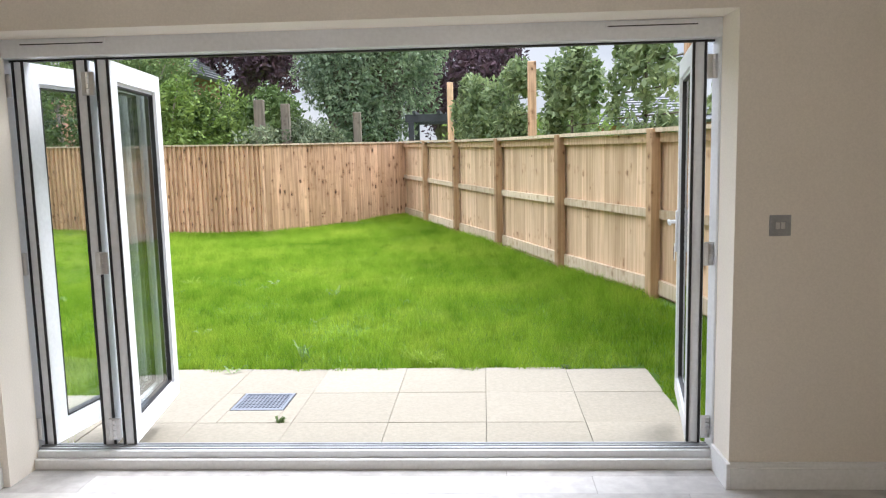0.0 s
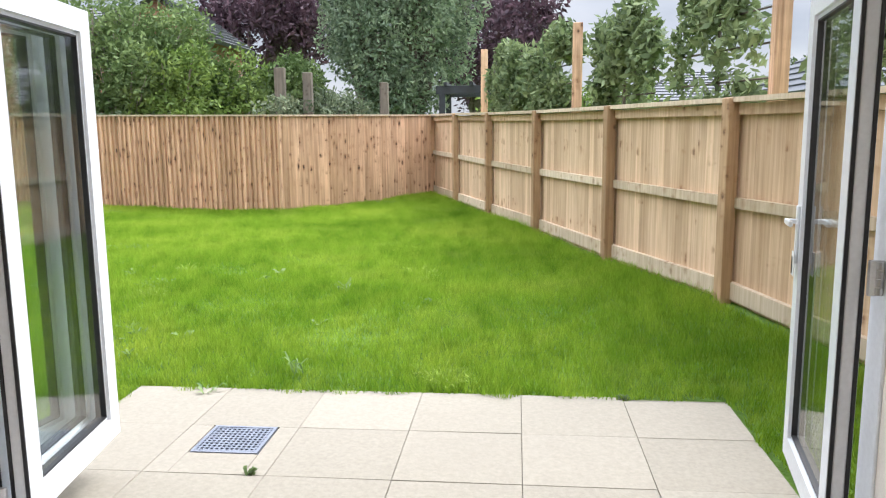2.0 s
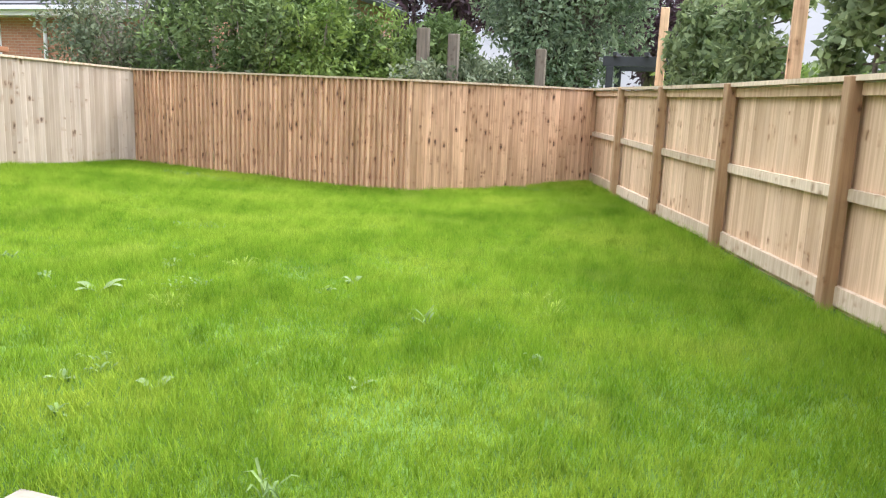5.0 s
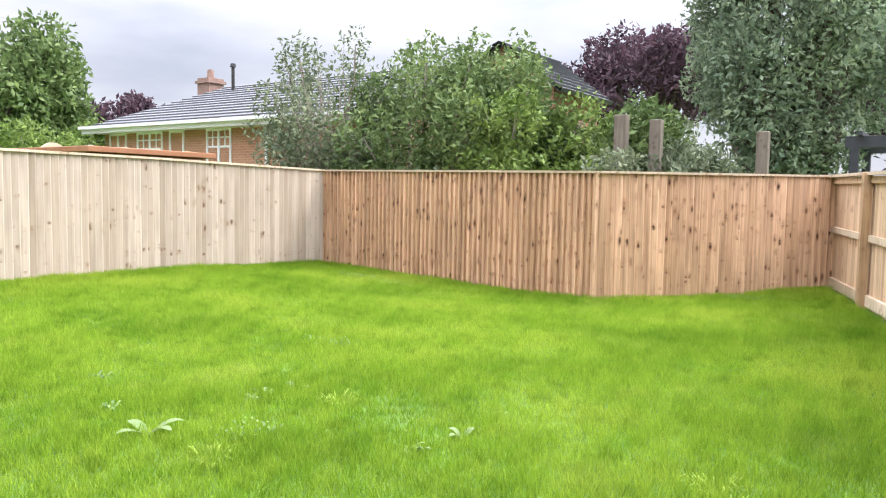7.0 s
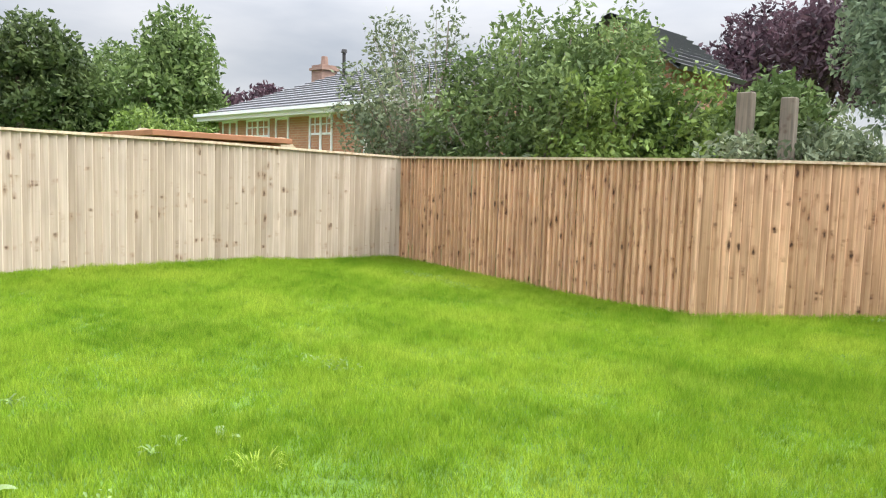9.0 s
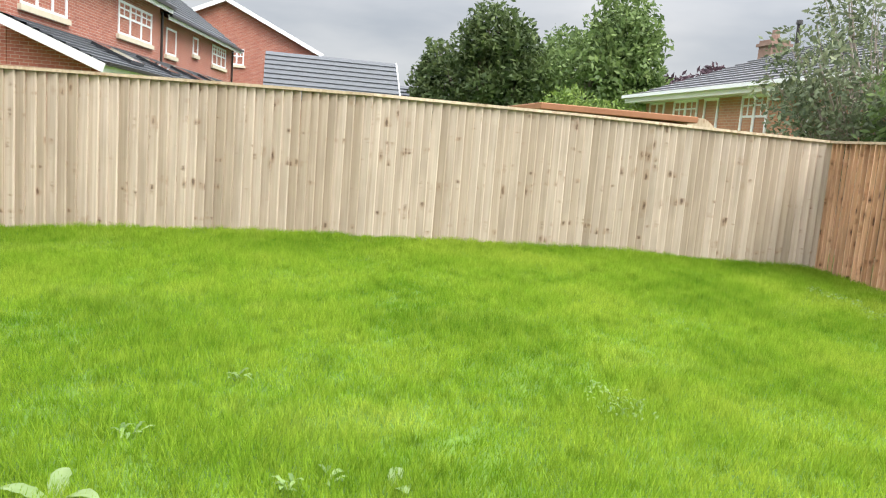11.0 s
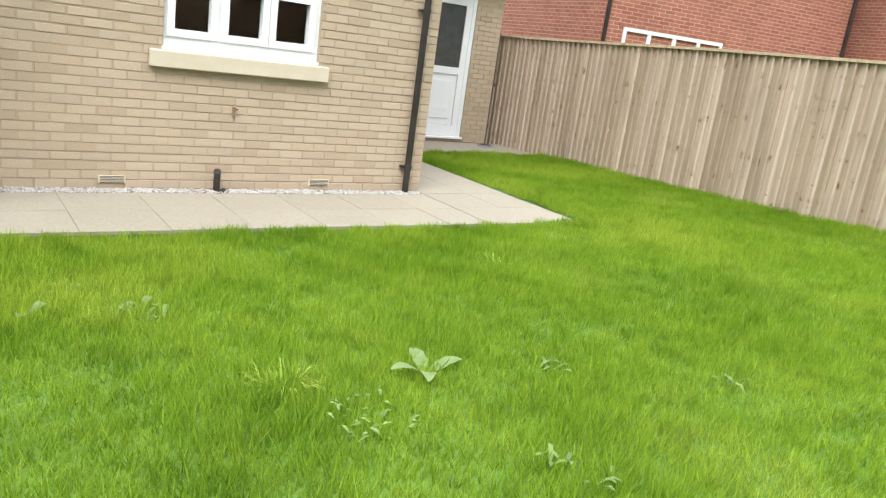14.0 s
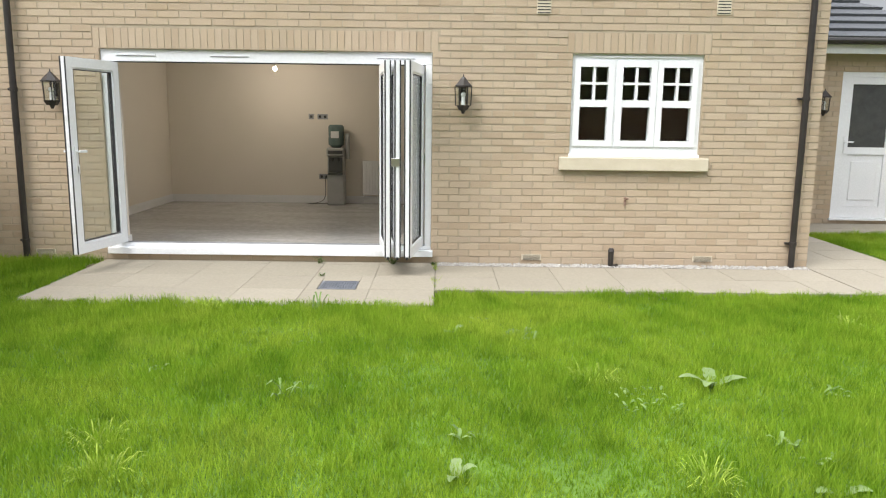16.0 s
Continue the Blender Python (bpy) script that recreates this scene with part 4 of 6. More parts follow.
part("head", one(BIF[0], BIF[1], 3.96, 4.07, 1.965, BIF[3], r=0.004), M_upvc, bd)
part("head_gasket", one(BIF[0] + 0.07, BIF[1] - 0.07, 4.035, 4.06, 1.955, 1.964, r=0), M_gasket, bd, "black rubber head seal")
for x0, x1 in ((BIF[0], BIF[0] + 0.07), (BIF[1] - 0.07, BIF[1])):
    part("jamb", one(x0, x1, 3.96, 4.07, 0.036, 1.964, r=0.004), M_upvc, bd)
for x in (-1.95, -0.2, 0.78):
    for y, s in ((3.955, -1), (4.075, 1)):
        if s < 0 and x == -0.2:
            continue
        part("trickle_vent", one(x - 0.21, x + 0.21, min(y, y - 0.012 * s), max(y, y - 0.012 * s) , 2.02, 2.045, r=0.002), M_upvc, bd, "white slim trickle vent")
        # no gap is cut: a thin black strip gives the vent opening its shade
        part("vent_slot_shade", one(x - 0.2, x + 0.2, min(y + 0.001 * s, y), max(y + 0.001 * s, y) + 0.0005, 2.021, 2.026, r=0), M_gasket, bd)

PZ0, PZ1, PT = 0.045, 1.955, 0.068


def panel(a, b, handle=0, gasket_edges=(1, 1)):
    """A glazed door leaf from a to b (plan points of its centre line). handle: 1 for a lever on both faces."""
    m = along(a, b)
    w = math.dist(a, b)
    s = 0.095
    bm = B()
    for x0, x1, z0, z1 in ((0, s, PZ0, PZ1), (w - s, w, PZ0, PZ1), (s, w - s, PZ0, PZ0 + s), (s, w - s, PZ1 - s, PZ1)):
        box(bm, x0, x1, -PT / 2, PT / 2, z0, z1, m)
    for x0, x1, z0, z1 in ((s - 0.001, s + 0.018, PZ0 + s, PZ1 - s), (w - s - 0.018, w - s + 0.001, PZ0 + s, PZ1 - s), (s, w - s, PZ0 + s - 0.001, PZ0 + s + 0.018), (s, w - s, PZ1 - s - 0.018, PZ1 - s + 0.001)):
        box(bm, x0, x1, -PT / 2 + 0.014, PT / 2 - 0.014, z0, z1, m)
    p = part("door_panel", bm, M_upvc, bd, "white framed glazed door leaf")
    bm = B()
    for x0, x1, z0, z1 in ((s + 0.017, s + 0.024, PZ0 + s + .018, PZ1 - s - .018), (w - s - 0.024, w - s - 0.017, PZ0 + s + .018, PZ1 - s - .018), (s + .018, w - s - .018, PZ0 + s + 0.017, PZ0 + s + 0.024), (s + .018, w - s - .018, PZ1 - s - 0.024, PZ1 - s - 0.017)):
        box(bm, x0, x1, -PT / 2 + 0.011, PT / 2 - 0.011, z0, z1, m)
    part("glazing_seal", bm, M_gasket, p, "black glazing seal")
    for y in (-0.012, 0.012):
        bm = B()
        quad(bm, *[m @ Vector(c) for c in ((s + 0.01, y, PZ0 + s), (w - s - 0.01, y, PZ0 + s), (w - s - 0.01, y, PZ1 - s), (s + 0.01, y, PZ1 - s))])
        g = part("pane", bm, M_glass, p, "clear double-glazed pane")
        g.visible_shadow = False
    for end, on in ((0, gasket_edges[0]), (1, gasket_edges[1])):
        if not on:
            continue
        bm = B()
        x0, x1 = (-0.006, -0.0005) if end == 0 else (w + 0.0005, w + 0.006)
        for y0, y1 in ((-PT / 2 + 0.002, -PT / 2 + 0.014), (PT / 2 - 0.014, PT / 2 - 0.002)):
            box(bm, x0, x1, y0, y1, PZ0, PZ1, m)
        part("edge_seal", bm, M_gasket, p, "black rubber edge seals")
        bm = B()
        box(bm, x0 * 0.5 if end == 0 else x0, x1 if end == 0 else x1 - 0.003, -0.017, 0.017, PZ0 + 0.01, PZ1 - 0.01, m)
        part("edge_channel", bm, M_upvc, p, "white edge channel")
    if handle:
        for sgn in (1, -1):
            bm = B()
            y0 = sgn * PT / 2
            bbox(bm, w - 0.07, w - 0.035, min(y0, y0 + sgn * 0.012), max(y0, y0 + sgn * 0.012), 0.88, 1.12, 0.004, m)
            bbox(bm, w - 0.062, w - 0.045, min(y0, y0 + sgn * 0.055), max(y0, y0 + sgn * 0.055), 1.045, 1.065, 0.003, m)
            bbox(bm, w - 0.16, w - 0.043, min(y0 + sgn * 0.04, y0 + sgn * 0.056), max(y0 + sgn * 0.04, y0 + sgn * 0.056), 1.043, 1.067, 0.004, m)
            part("handle", bm, M_upvc, p, "white lever door handle")
        bm = B()
        bbox(bm, w - 0.08, w - 0.03, PT / 2 + 0.014, PT / 2 + 0.017, 0.83, 0.93, 0.001, m)
        bbox(bm, w - 0.08, w - 0.03, -PT / 2 - 0.017, -PT / 2 - 0.014, 0.83, 0.93, 0.001, m)
        part("key_tag", bm, M_paper, p, "white paper key tag")
        bm = B()
        bbox(bm, w - 0.06, w - 0.05, PT / 2 + 0.018, PT / 2 + 0.021, 0.84, 0.91, 0.001, m)
        bbox(bm, w - 0.06, w - 0.05, -PT / 2 - 0.021, -PT / 2 - 0.018, 0.84, 0.91, 0.001, m)
        part("key", bm, M_black, p, "small dark key")
    return p


def hinge(x, y, parent):
    for z in (0.14, 0.98, 1.84):
        bm = B()
        bbox(bm, x - 0.03, x + 0.03, y - 0.012, y + 0.004, z - 0.055, z + 0.055, 0.003)
        for k in range(4):
            cyl(bm, (x, y - 0.012, z - 0.05 + k * 0.026), (x, y - 0.012, z - 0.028 + k * 0.026), 0.011, None, 8)
        part("hinge", bm, M_chrome, parent, "steel and white door hinge")


pA = panel((-2.215, 4.03), (-2.105, 4.86))
pB = panel((-1.905, 4.03), (-2.01, 4.86))
pC = panel((-1.80, 4.03), (-1.915, 4.86))
pD = panel((1.015, 4.045), (1.165, 4.87), handle=1)
hinge(-2.262, 3.995, pA), hinge(-1.852, 3.99, pB), hinge(1.066, 4.0, pD)
bm = B()
bbox(bm, -2.03, -1.95, 4.862, 4.878, 0.95, 1.03, 0.004)
part("magnet_catch", bm, M_chrome, pC)
for x in (-2.105, -2.01, -1.915):
    bm = B()
    cyl(bm, (x, 4.868, 0.03), (x, 4.868, 0.055), 0.012, None, 8)
    part("shoot_bolt", bm, M_gasket, pC)

# ---- kitchen window ----
kw = thing("window_1", (-4.49, 4.03, 1.03), "white three-light casement window with small upper panes", "window", kind="structure")
FY0, FY1 = 3.99, 4.065
bm = B()
for a in ((KIT[0], KIT[1], KIT[2], KIT[2] + 0.11), (KIT[0], KIT[1], KIT[3] - 0.07, KIT[3]), (KIT[0], -5.136, KIT[2] + .11, KIT[3] - .07), (-3.83, KIT[1], KIT[2] + .11, KIT[3] - .07),
          (-4.705, -4.70, KIT[2] + .11, KIT[3] - .07), (-4.279, -4.25, KIT[2] + .11, KIT[3] - .07)):
    box(bm, a[0], a[1], FY0, FY1, a[2], a[3])
part("window_frame", bm, M_upvc, kw)
part("sill_trim", one(KIT[0] - 0.01, KIT[1] + 0.01, 4.06, 4.10, 1.026, 1.06, r=0.004), M_upvc, kw)
for x0, x1 in ((-5.136, -4.705), (-4.70, -4.279), (-4.25, -3.83)):
    z0, z1, s = KIT[2] + 0.11, KIT[3] - 0.07, 0.062
    bm = B()
    zt = 1.59
    for a in ((x0, x1, z0, z0 + s), (x0, x1, z1 - s, z1), (x0, x0 + s, z0 + s, z1 - s), (x1 - s, x1, z0 + s, z1 - s)):
        box(bm, a[0], a[1], FY0 + 0.01, FY1 + 0.014, a[2], a[3])
    sash = part("sash", bm, M_upvc, kw)
    bm = B()
    xm = (x0 + x1) / 2
    box(bm, x0 + s, x1 - s, FY0 + 0.02, FY1 + 0.01, zt - 0.037, zt + 0.037)
    box(bm, xm - 0.013, xm + 0.013, FY0 + 0.025, FY1 + 0.008, zt + 0.037, z1 - s)
    box(bm, x0 + s, x1 - s, FY0 + 0.027, FY1 + 0.006, 1.785, 1.811)
    part("glazing_bar", bm, M_upvc, sash)
    bm = B()
    quad(bm, (x0 + s, 4.035, z0 + s), (x1 - s, 4.035, z0 + s), (x1 - s, 4.035, z1 - s), (x0 + s, 4.035, z1 - s))
    part("pane", bm, M_glass, sash).visible_shadow = False
part("trickle_vent", one(-5.0, -4.0, FY1, FY1 + 0.012, 2.062, 2.08, r=0.002), M_upvc, kw)

# ---- back door of the wing ----
ud = thing("door_2", (-8.98, WING_Y, PATIO), "white closed back door with an obscured glass upper panel", "door", kind="structure")
bm = B()
for a in ((DOOR[0], DOOR[0] + 0.07, DOOR[2], DOOR[3]), (DOOR[1] - 0.07, DOOR[1], DOOR[2], DOOR[3]), (DOOR[0] + .07, DOOR[1] - .07, DOOR[3] - 0.07, DOOR[3])):
    box(bm, a[0], a[1], WING_Y - 0.09, WING_Y - 0.015, a[2], a[3])
part("door_frame", bm, M_upvc, ud)
part("threshold", one(DOOR[0] - 0.02, DOOR[1] + 0.02, WING_Y - 0.09, WING_Y + 0.04, -0.09, -0.055, r=0.003), M_upvc, ud)
DX0, DX1 = DOOR[0] + 0.072, DOOR[1] - 0.072
bm = B()
for a in ((DX0, DX0 + 0.11, -0.05, 2.098), (DX1 - 0.11, DX1, -0.05, 2.098), (DX0 + .11, DX1 - .11, 1.99, 2.098), (DX0 + .11, DX1 - .11, 0.93, 1.04), (DX0 + .11, DX1 - .11, -0.05, 0.12)):
    box(bm, a[0], a[1], WING_Y - 0.08, WING_Y - 0.022, a[2], a[3])
leaf = part("door_leaf", bm, M_upvc, ud)
part("lower_panel", one(DX0 + .108, DX1 - .108, WING_Y - 0.07, WING_Y - 0.04, 0.118, 0.932, r=0.01), M_upvc, leaf)
part("raised_moulding", one(DX0 + .19, DX1 - .19, WING_Y - 0.045, WING_Y - 0.03, 0.22, 0.83, r=0.01), M_upvc, leaf)
part("pane", one(DX0 + .108, DX1 - .108, WING_Y - 0.06, WING_Y - 0.04, 1.038, 1.992, r=0), M_obscure, leaf, "grey obscured glass pane")
bm = B()
bbox(bm, DX1 - 0.07, DX1 - 0.04, WING_Y - 0.022, WING_Y - 0.01, 0.95, 1.2, 0.003)
bbox(bm, DX1 - 0.17, DX1 - 0.04, WING_Y + 0.02, WING_Y + 0.034, 1.11, 1.132, 0.003)
bbox(bm, DX1 - 0.06, DX1 - 0.045, WING_Y - 0.015, WING_Y + 0.03, 1.11, 1.13, 0.003)
part("handle", bm, M_upvc, leaf, "white lever handle")


# ---- roofs ----
def roof_slope(parent, e0, e1, r0, r1, courses, material, name="roof_slope", thick=0.05):
    """A slope of overlapping tile courses between eave e0-e1 and ridge r0-r1; each course steps over the one below."""
    e0, e1, r0, r1 = map(Vector, (e0, e1, r0, r1))
    nrm = (e1 - e0).cross(r0 - e0).normalized()
    if nrm.z < 0:
        nrm = -nrm
    bm = B()
    rows = []
    for i in range(courses):
        for f, k in ((i / courses, 1.0), ((i + 0.999) / courses, 0.15)):
            rows.append([bm.verts.new(e0.lerp(r0, f) + nrm * thick * k), bm.verts.new(e1.lerp(r1, f) + nrm * thick * k)])
    low = [[bm.verts.new(e0 - nrm * 0.04), bm.verts.new(e1 - nrm * 0.04)], [bm.verts.new(r0 - nrm * 0.04), bm.verts.new(r1 - nrm * 0.04)]]
    ring = [low[0]] + rows + [low[1]]
    for a, b in zip(ring, ring[1:] + ring[:1]):
        bm.faces.new([a[0], a[1], b[1], b[0]])
    bmesh.ops.recalc_face_normals(bm, faces=bm.faces)
    return part(name, bm, material, parent)


wr = thing("wing_roof", (-8.2, WING_Y, 2.44), "grey tiled lean-to roof of the low wing with white fascia", "roof", kind="structure")
wr.name = "roof_wing"
roof_slope(wr, (HOUSE_L - 0.02, WING_Y + 0.3, 2.62), (WING_L - 0.35, WING_Y + 0.3, 2.62), (HOUSE_L - 0.02, -2.4, 4.3), (WING_L + 2.4, -2.4, 4.3), 12, M_tile)
roof_slope(wr, (WING_L - 0.35, WING_Y + 0.3, 2.62), (WING_L - 0.35, -5.2, 2.62), (WING_L + 2.4, -2.4, 4.3), (WING_L + 2.4, -2.4, 4.3), 12, M_tile)
part("fascia", one(WING_L - 0.3, HOUSE_L - 0.02, WING_Y + 0.2, WING_Y + 0.225, 2.42, 2.6, r=0.003), M_upvc, wr, "white fascia board")
part("soffit", one(WING_L - 0.3, HOUSE_L - 0.02, WING_Y - 0.18, WING_Y + 0.2, 2.44, 2.46, r=0), M_upvc, wr)
bm = B()
cyl(bm, (WING_L - 0.42, WING_Y + 0.29, 2.6), (HOUSE_L - 0.02, WING_Y + 0.29, 2.6), 0.055, None, 12)
part("gutter", bm, M_black, wr, "black plastic gutter")
hr = thing("house_roof", (-1.8, -1, TOP), "plain grey tiled main roof of the house", "roof", kind="structure")
hr.name = "roof_main"
roof_slope(hr, (HOUSE_R + 0.3, WALL_Y + 0.35, TOP), (HOUSE_L - 0.3, WALL_Y + 0.35, TOP), (HOUSE_R + 0.3, -1.0, 8.4), (HOUSE_L - 0.3, -1.0, 8.4), 20, M_tile)
roof_slope(hr, (HOUSE_L - 0.3, -6.4, TOP), (HOUSE_R + 0.3, -6.4, TOP), (HOUSE_L - 0.3, -1.0, 8.4), (HOUSE_R + 0.3, -1.0, 8.4), 20, M_tile)

# ---- patio ----
pat = tagged(part("pavement", one(-7.55, 1.2, 4.1, 5.40, -0.26, PATIO - 0.012, r=0), M_joint), "cream square paving slabs laid round the house", "paving", kind="structure")
part("bed", one(-2.38, 1.2, 5.40, 6.02, -0.26, PATIO - 0.012, r=0), M_joint, pat)
part("bed", one(-7.55, HOUSE_L - 0.01, 0.5, 4.095, -0.26, PATIO - 0.012, r=0), M_joint, pat)
part("bed", one(-10.4, -7.56, 0.5, 1.58, -0.26, PATIO - 0.012, r=0), M_joint, pat)
slab_me = []
for k in range(2):
    bm = B()
    bbox(bm, -0.5, 0.5, -0.5, 0.5, -0.03, 0.0, 0.0025)
    me = bpy.data.meshes.new("paving_slab")
    bm.normal_update()
    bm.to_mesh(me)
    bm.free()
    me.materials.append(M_slab)
    slab_me.append(me)


def slab(x0, x1, y0, y1):
    g = 0.0014
    ob = new("paving_slab", slab_me[rng.randrange(2)])
    ob.parent = pat
    ob.matrix_basis = pose((x0 + x1) / 2, (y0 + y1) / 2, PATIO + rng.uniform(-0.0015, 0.0015), rng.uniform(-.15, .15), rng.uniform(-.15, .15), 0) @ Matrix.Diagonal((x1 - x0 - 2 * g, y1 - y0 - 2 * g, 1, 1))


XS = [1.2 - 0.597 * i for i in range(7)]
GRX0, GRX1, GRY0, GRY1 = -1.65, -1.305, 5.085, 5.425
for j, (y0, y1) in enumerate(((5.43, 6.03), (4.85, 5.43), (4.25, 4.85), (4.105, 4.25))):
    for x1, x0 in zip(XS, XS[1:]):
        if j == 1 and x0 < -1.5 and x1 > -1.5:
            slab(x0, GRX0 - 0.01, y0, y1), slab(GRX1 + 0.01, x1, y0, y1) if x1 - GRX1 > 0.05 else None
            slab(GRX0 - 0.01, GRX1 + 0.01, y0, GRY0 - 0.01)
        elif j == 0 and x1 > 1.1:
            slab(x0, x1, y0, y1 - 0.06)
        else:
            slab(x0, x1, y0, y1)
x = -2.39
while x > -6.4:
    for y0, y1 in ((4.85, 5.41), (4.27, 4.85)):
        slab(max(x - 0.6, -6.42), x, y0, y1)
    x -= 0.6
y = 5.41
while y > 0.6:
    for x0, x1 in ((-7.0, -6.44), (-7.56, -7.0)):
        slab(x0, x1, max(y - 0.6, 0.5), y)
    y -= 0.6
x = -7.57
while x > -10.3:
    for y0, y1 in ((0.5, 1.04), (1.04, 1.58)):
        slab(x - 0.6, x, y0, y1)
    x -= 0.6

# gravel strip against the wall
v0, f0 = [], []
for i in range(2600):
    gx_, gy_ = rng.uniform(-6.42, -2.4), rng.uniform(4.11, 4.27 + 0.02 * rng.random())
    s = rng.uniform(0.006, 0.014)
    a = rng.uniform(0, 6.28)
    k = len(v0)
    gz_ = PATIO - 0.004 + rng.uniform(0, 0.012)
    for q in range(4):
        v0.append((gx_ + s * math.cos(a + q * 1.57), gy_ + s * rng.uniform(.6, 1) * math.sin(a + q * 1.57), gz_))
    v0.append((gx_ + s * .2, gy_, gz_ + s * .8))
    v0.append((gx_, gy_, gz_ - s * .8))
    for q in range(4):
        f0.append((k + q, k + (q + 1) % 4, k + 4)), f0.append((k + (q + 1) % 4, k + q, k + 5))
gr = fast_mesh("gravel", np.array(v0), np.array(f0), M_gravel)
tagged(gr, "pale loose gravel strip along the brick wall", "gravel", kind="stuff")

dg = thing("drain_grate", (-1.48, 5.255, PATIO), "blue-grey metal drain grating set in the paving", "drain")
bm = B()
for a in ((GRX0, GRX1, GRY0, GRY0 + 0.018), (GRX0, GRX1, GRY1 - 0.018, GRY1), (GRX0, GRX0 + 0.018, GRY0 + .018, GRY1 - .018), (GRX1 - 0.018, GRX1, GRY0 + .018, GRY1 - .018)):
    box(bm, *a, PATIO - 0.03, PATIO + 0.002)
part("frame", bm, M_grate, dg)
for i in range(10):
    yy = GRY0 + 0.03 + i * (GRY1 - GRY0 - 0.06) / 9
    part("bar", one(GRX0 + .018, GRX1 - .018, yy - 0.006, yy + 0.006, PATIO - 0.02, PATIO, r=0), M_grate, dg)
for i in range(12):
    xx = GRX0 + 0.03 + i * (GRX1 - GRX0 - 0.06) / 11
    part("bar", one(xx - 0.005, xx + 0.005, GRY0 + .018, GRY1 - .018, PATIO - 0.02, PATIO - 0.001, r=0), M_grate, dg)
part("sump", one(GRX0 + .01, GRX1 - .01, GRY0 + .01, GRY1 - .01, PATIO - 0.06, PATIO - 0.045, r=0), M_gasket, dg)

# ---- living room ----
for nm, a, m_, lab in (("wall_room_left", (-2.42, -2.302, -0.85, 3.725, FLOOR - .1, CEIL), M_wall_in, "plain warm white painted wall"),
                       ("wall_room_right", (2.152, 2.27, -0.85, 3.975, FLOOR - .1, CEIL), M_wall_in, "plain warm white painted wall"),
                       ("wall_room_back", (-2.30, 2.15, -0.85, -0.70, FLOOR - .1, CEIL), M_wall_in, "plain warm white painted wall"),
                       ("ceiling", (-2.42, 2.27, -0.85, 3.978, CEIL + .002, CEIL + .2), M_ceil, "flat white painted ceiling"),
                       ("floor_slab", (-2.42, 2.27, -0.85, 3.975, FLOOR - .2, FLOOR - .012), M_joint, "floor base under the planks"),
                       ("kitchen_floor", (-6.3, -2.43, 0.2, 3.975, FLOOR - .2, FLOOR), M_plank, "grey kitchen floor"),
                       ("kitchen_ceiling", (-6.3, -2.43, 0.2, 3.975, CEIL, CEIL + .2), M_ceil, "white kitchen ceiling"),
                       ("kitchen_wall_back", (-6.3, -2.43, 0.1, 0.2, FLOOR, CEIL), M_wall_in, "warm white kitchen wall"),
                       ("kitchen_wall_side", (-6.34, -6.3, 0.2, 3.975, FLOOR, CEIL), M_wall_in, "warm white kitchen wall")):
    tagged(part(nm, one(*a, r=0), m_), lab, nm.split("_")[0] if nm != "kitchen_floor" else "floor", kind="structure")
fl = bpy.data.objects["floor_slab"]
fl.name = "floor"
fl["label"] = "pale grey wood-effect laminate plank floor"
plank_me = bpy.data.meshes.new("floor_plank")
bm = B()
bbox(bm, -0.5, 0.5, -0.5, 0.5, -0.011, 0, 0.001)
bm.to_mesh(plank_me)
bm.free()
plank_me.materials.append(M_plank)
yy, row = -0.70, 0
while yy < 3.955:
    y1 = min(yy + 0.19, 3.955)
    x = -2.3 - (row % 3) * 0.4
    while x < 2.15:
        a, b = max(x, -2.3), min(x + 1.2, 2.15)
        if b - a > 0.02:
            ob = new("floor_plank", plank_me)
            ob.parent = fl
            ob.matrix_basis = Matrix.Translation(((a + b) / 2, (yy + y1) / 2, FLOOR)) @ Matrix.Diagonal((b - a - 0.001, y1 - yy - 0.001, 1, 1))
        x += 1.2
    yy += 0.19
    row += 1


def skirting(nm, x0, x1, y0, y1, face):
    bm = B()
    bbox(bm, x0, x1, y0, y1, FLOOR, FLOOR + 0.10, 0.002)
    f = 0.006
    bbox(bm, x0 + (0 if face != "-x" else f), x1 - (0 if face != "+x" else f), y0 + (f if face == "-y" else 0), y1 - (f if face == "+y" else 0), FLOOR + 0.1, FLOOR + 0.125, 0.002)
    tagged(part(nm, bm, M_gloss), "white painted moulded skirting board", "skirting", kind="structure")


skirting("baseboard_back", -2.3, 2.15, -0.70, -0.68, "+y")
skirting("baseboard_left", -2.3, -2.282, -0.68, 3.955, "+x")
skirting("baseboard_right", 2.132, 2.15, -0.68, 3.71, "-x")
skirting("baseboard_front", 1.092, 2.132, 3.712, 3.73, "-y")
bm = B()
bbox(bm, 1.075, 1.092, 3.712, 3.955, FLOOR, FLOOR + 0.12, 0.002)
tagged(part("baseboard_reveal", bm, M_gloss), "white painted skirting in the door reveal", "skirting", kind="structure")
part("inner_trim", one(-2.25, 1.09, 3.93, 3.958, FLOOR, 0.0, r=0.002), M_gloss, bd)

ls = thing("light_switch", (1.28, 3.73, 1.135), "brushed steel double light switch on the wall", "light switch")
part("plate", one(1.235, 1.325, 3.722, 3.73, 1.09, 1.18, r=0.002), M_track, ls)
for x in (1.268, 1.29):
    part("rocker", one(x - 0.009, x + 0.009, 3.716, 3.722, 1.12, 1.15, r=0.002), M_chrome, ls)


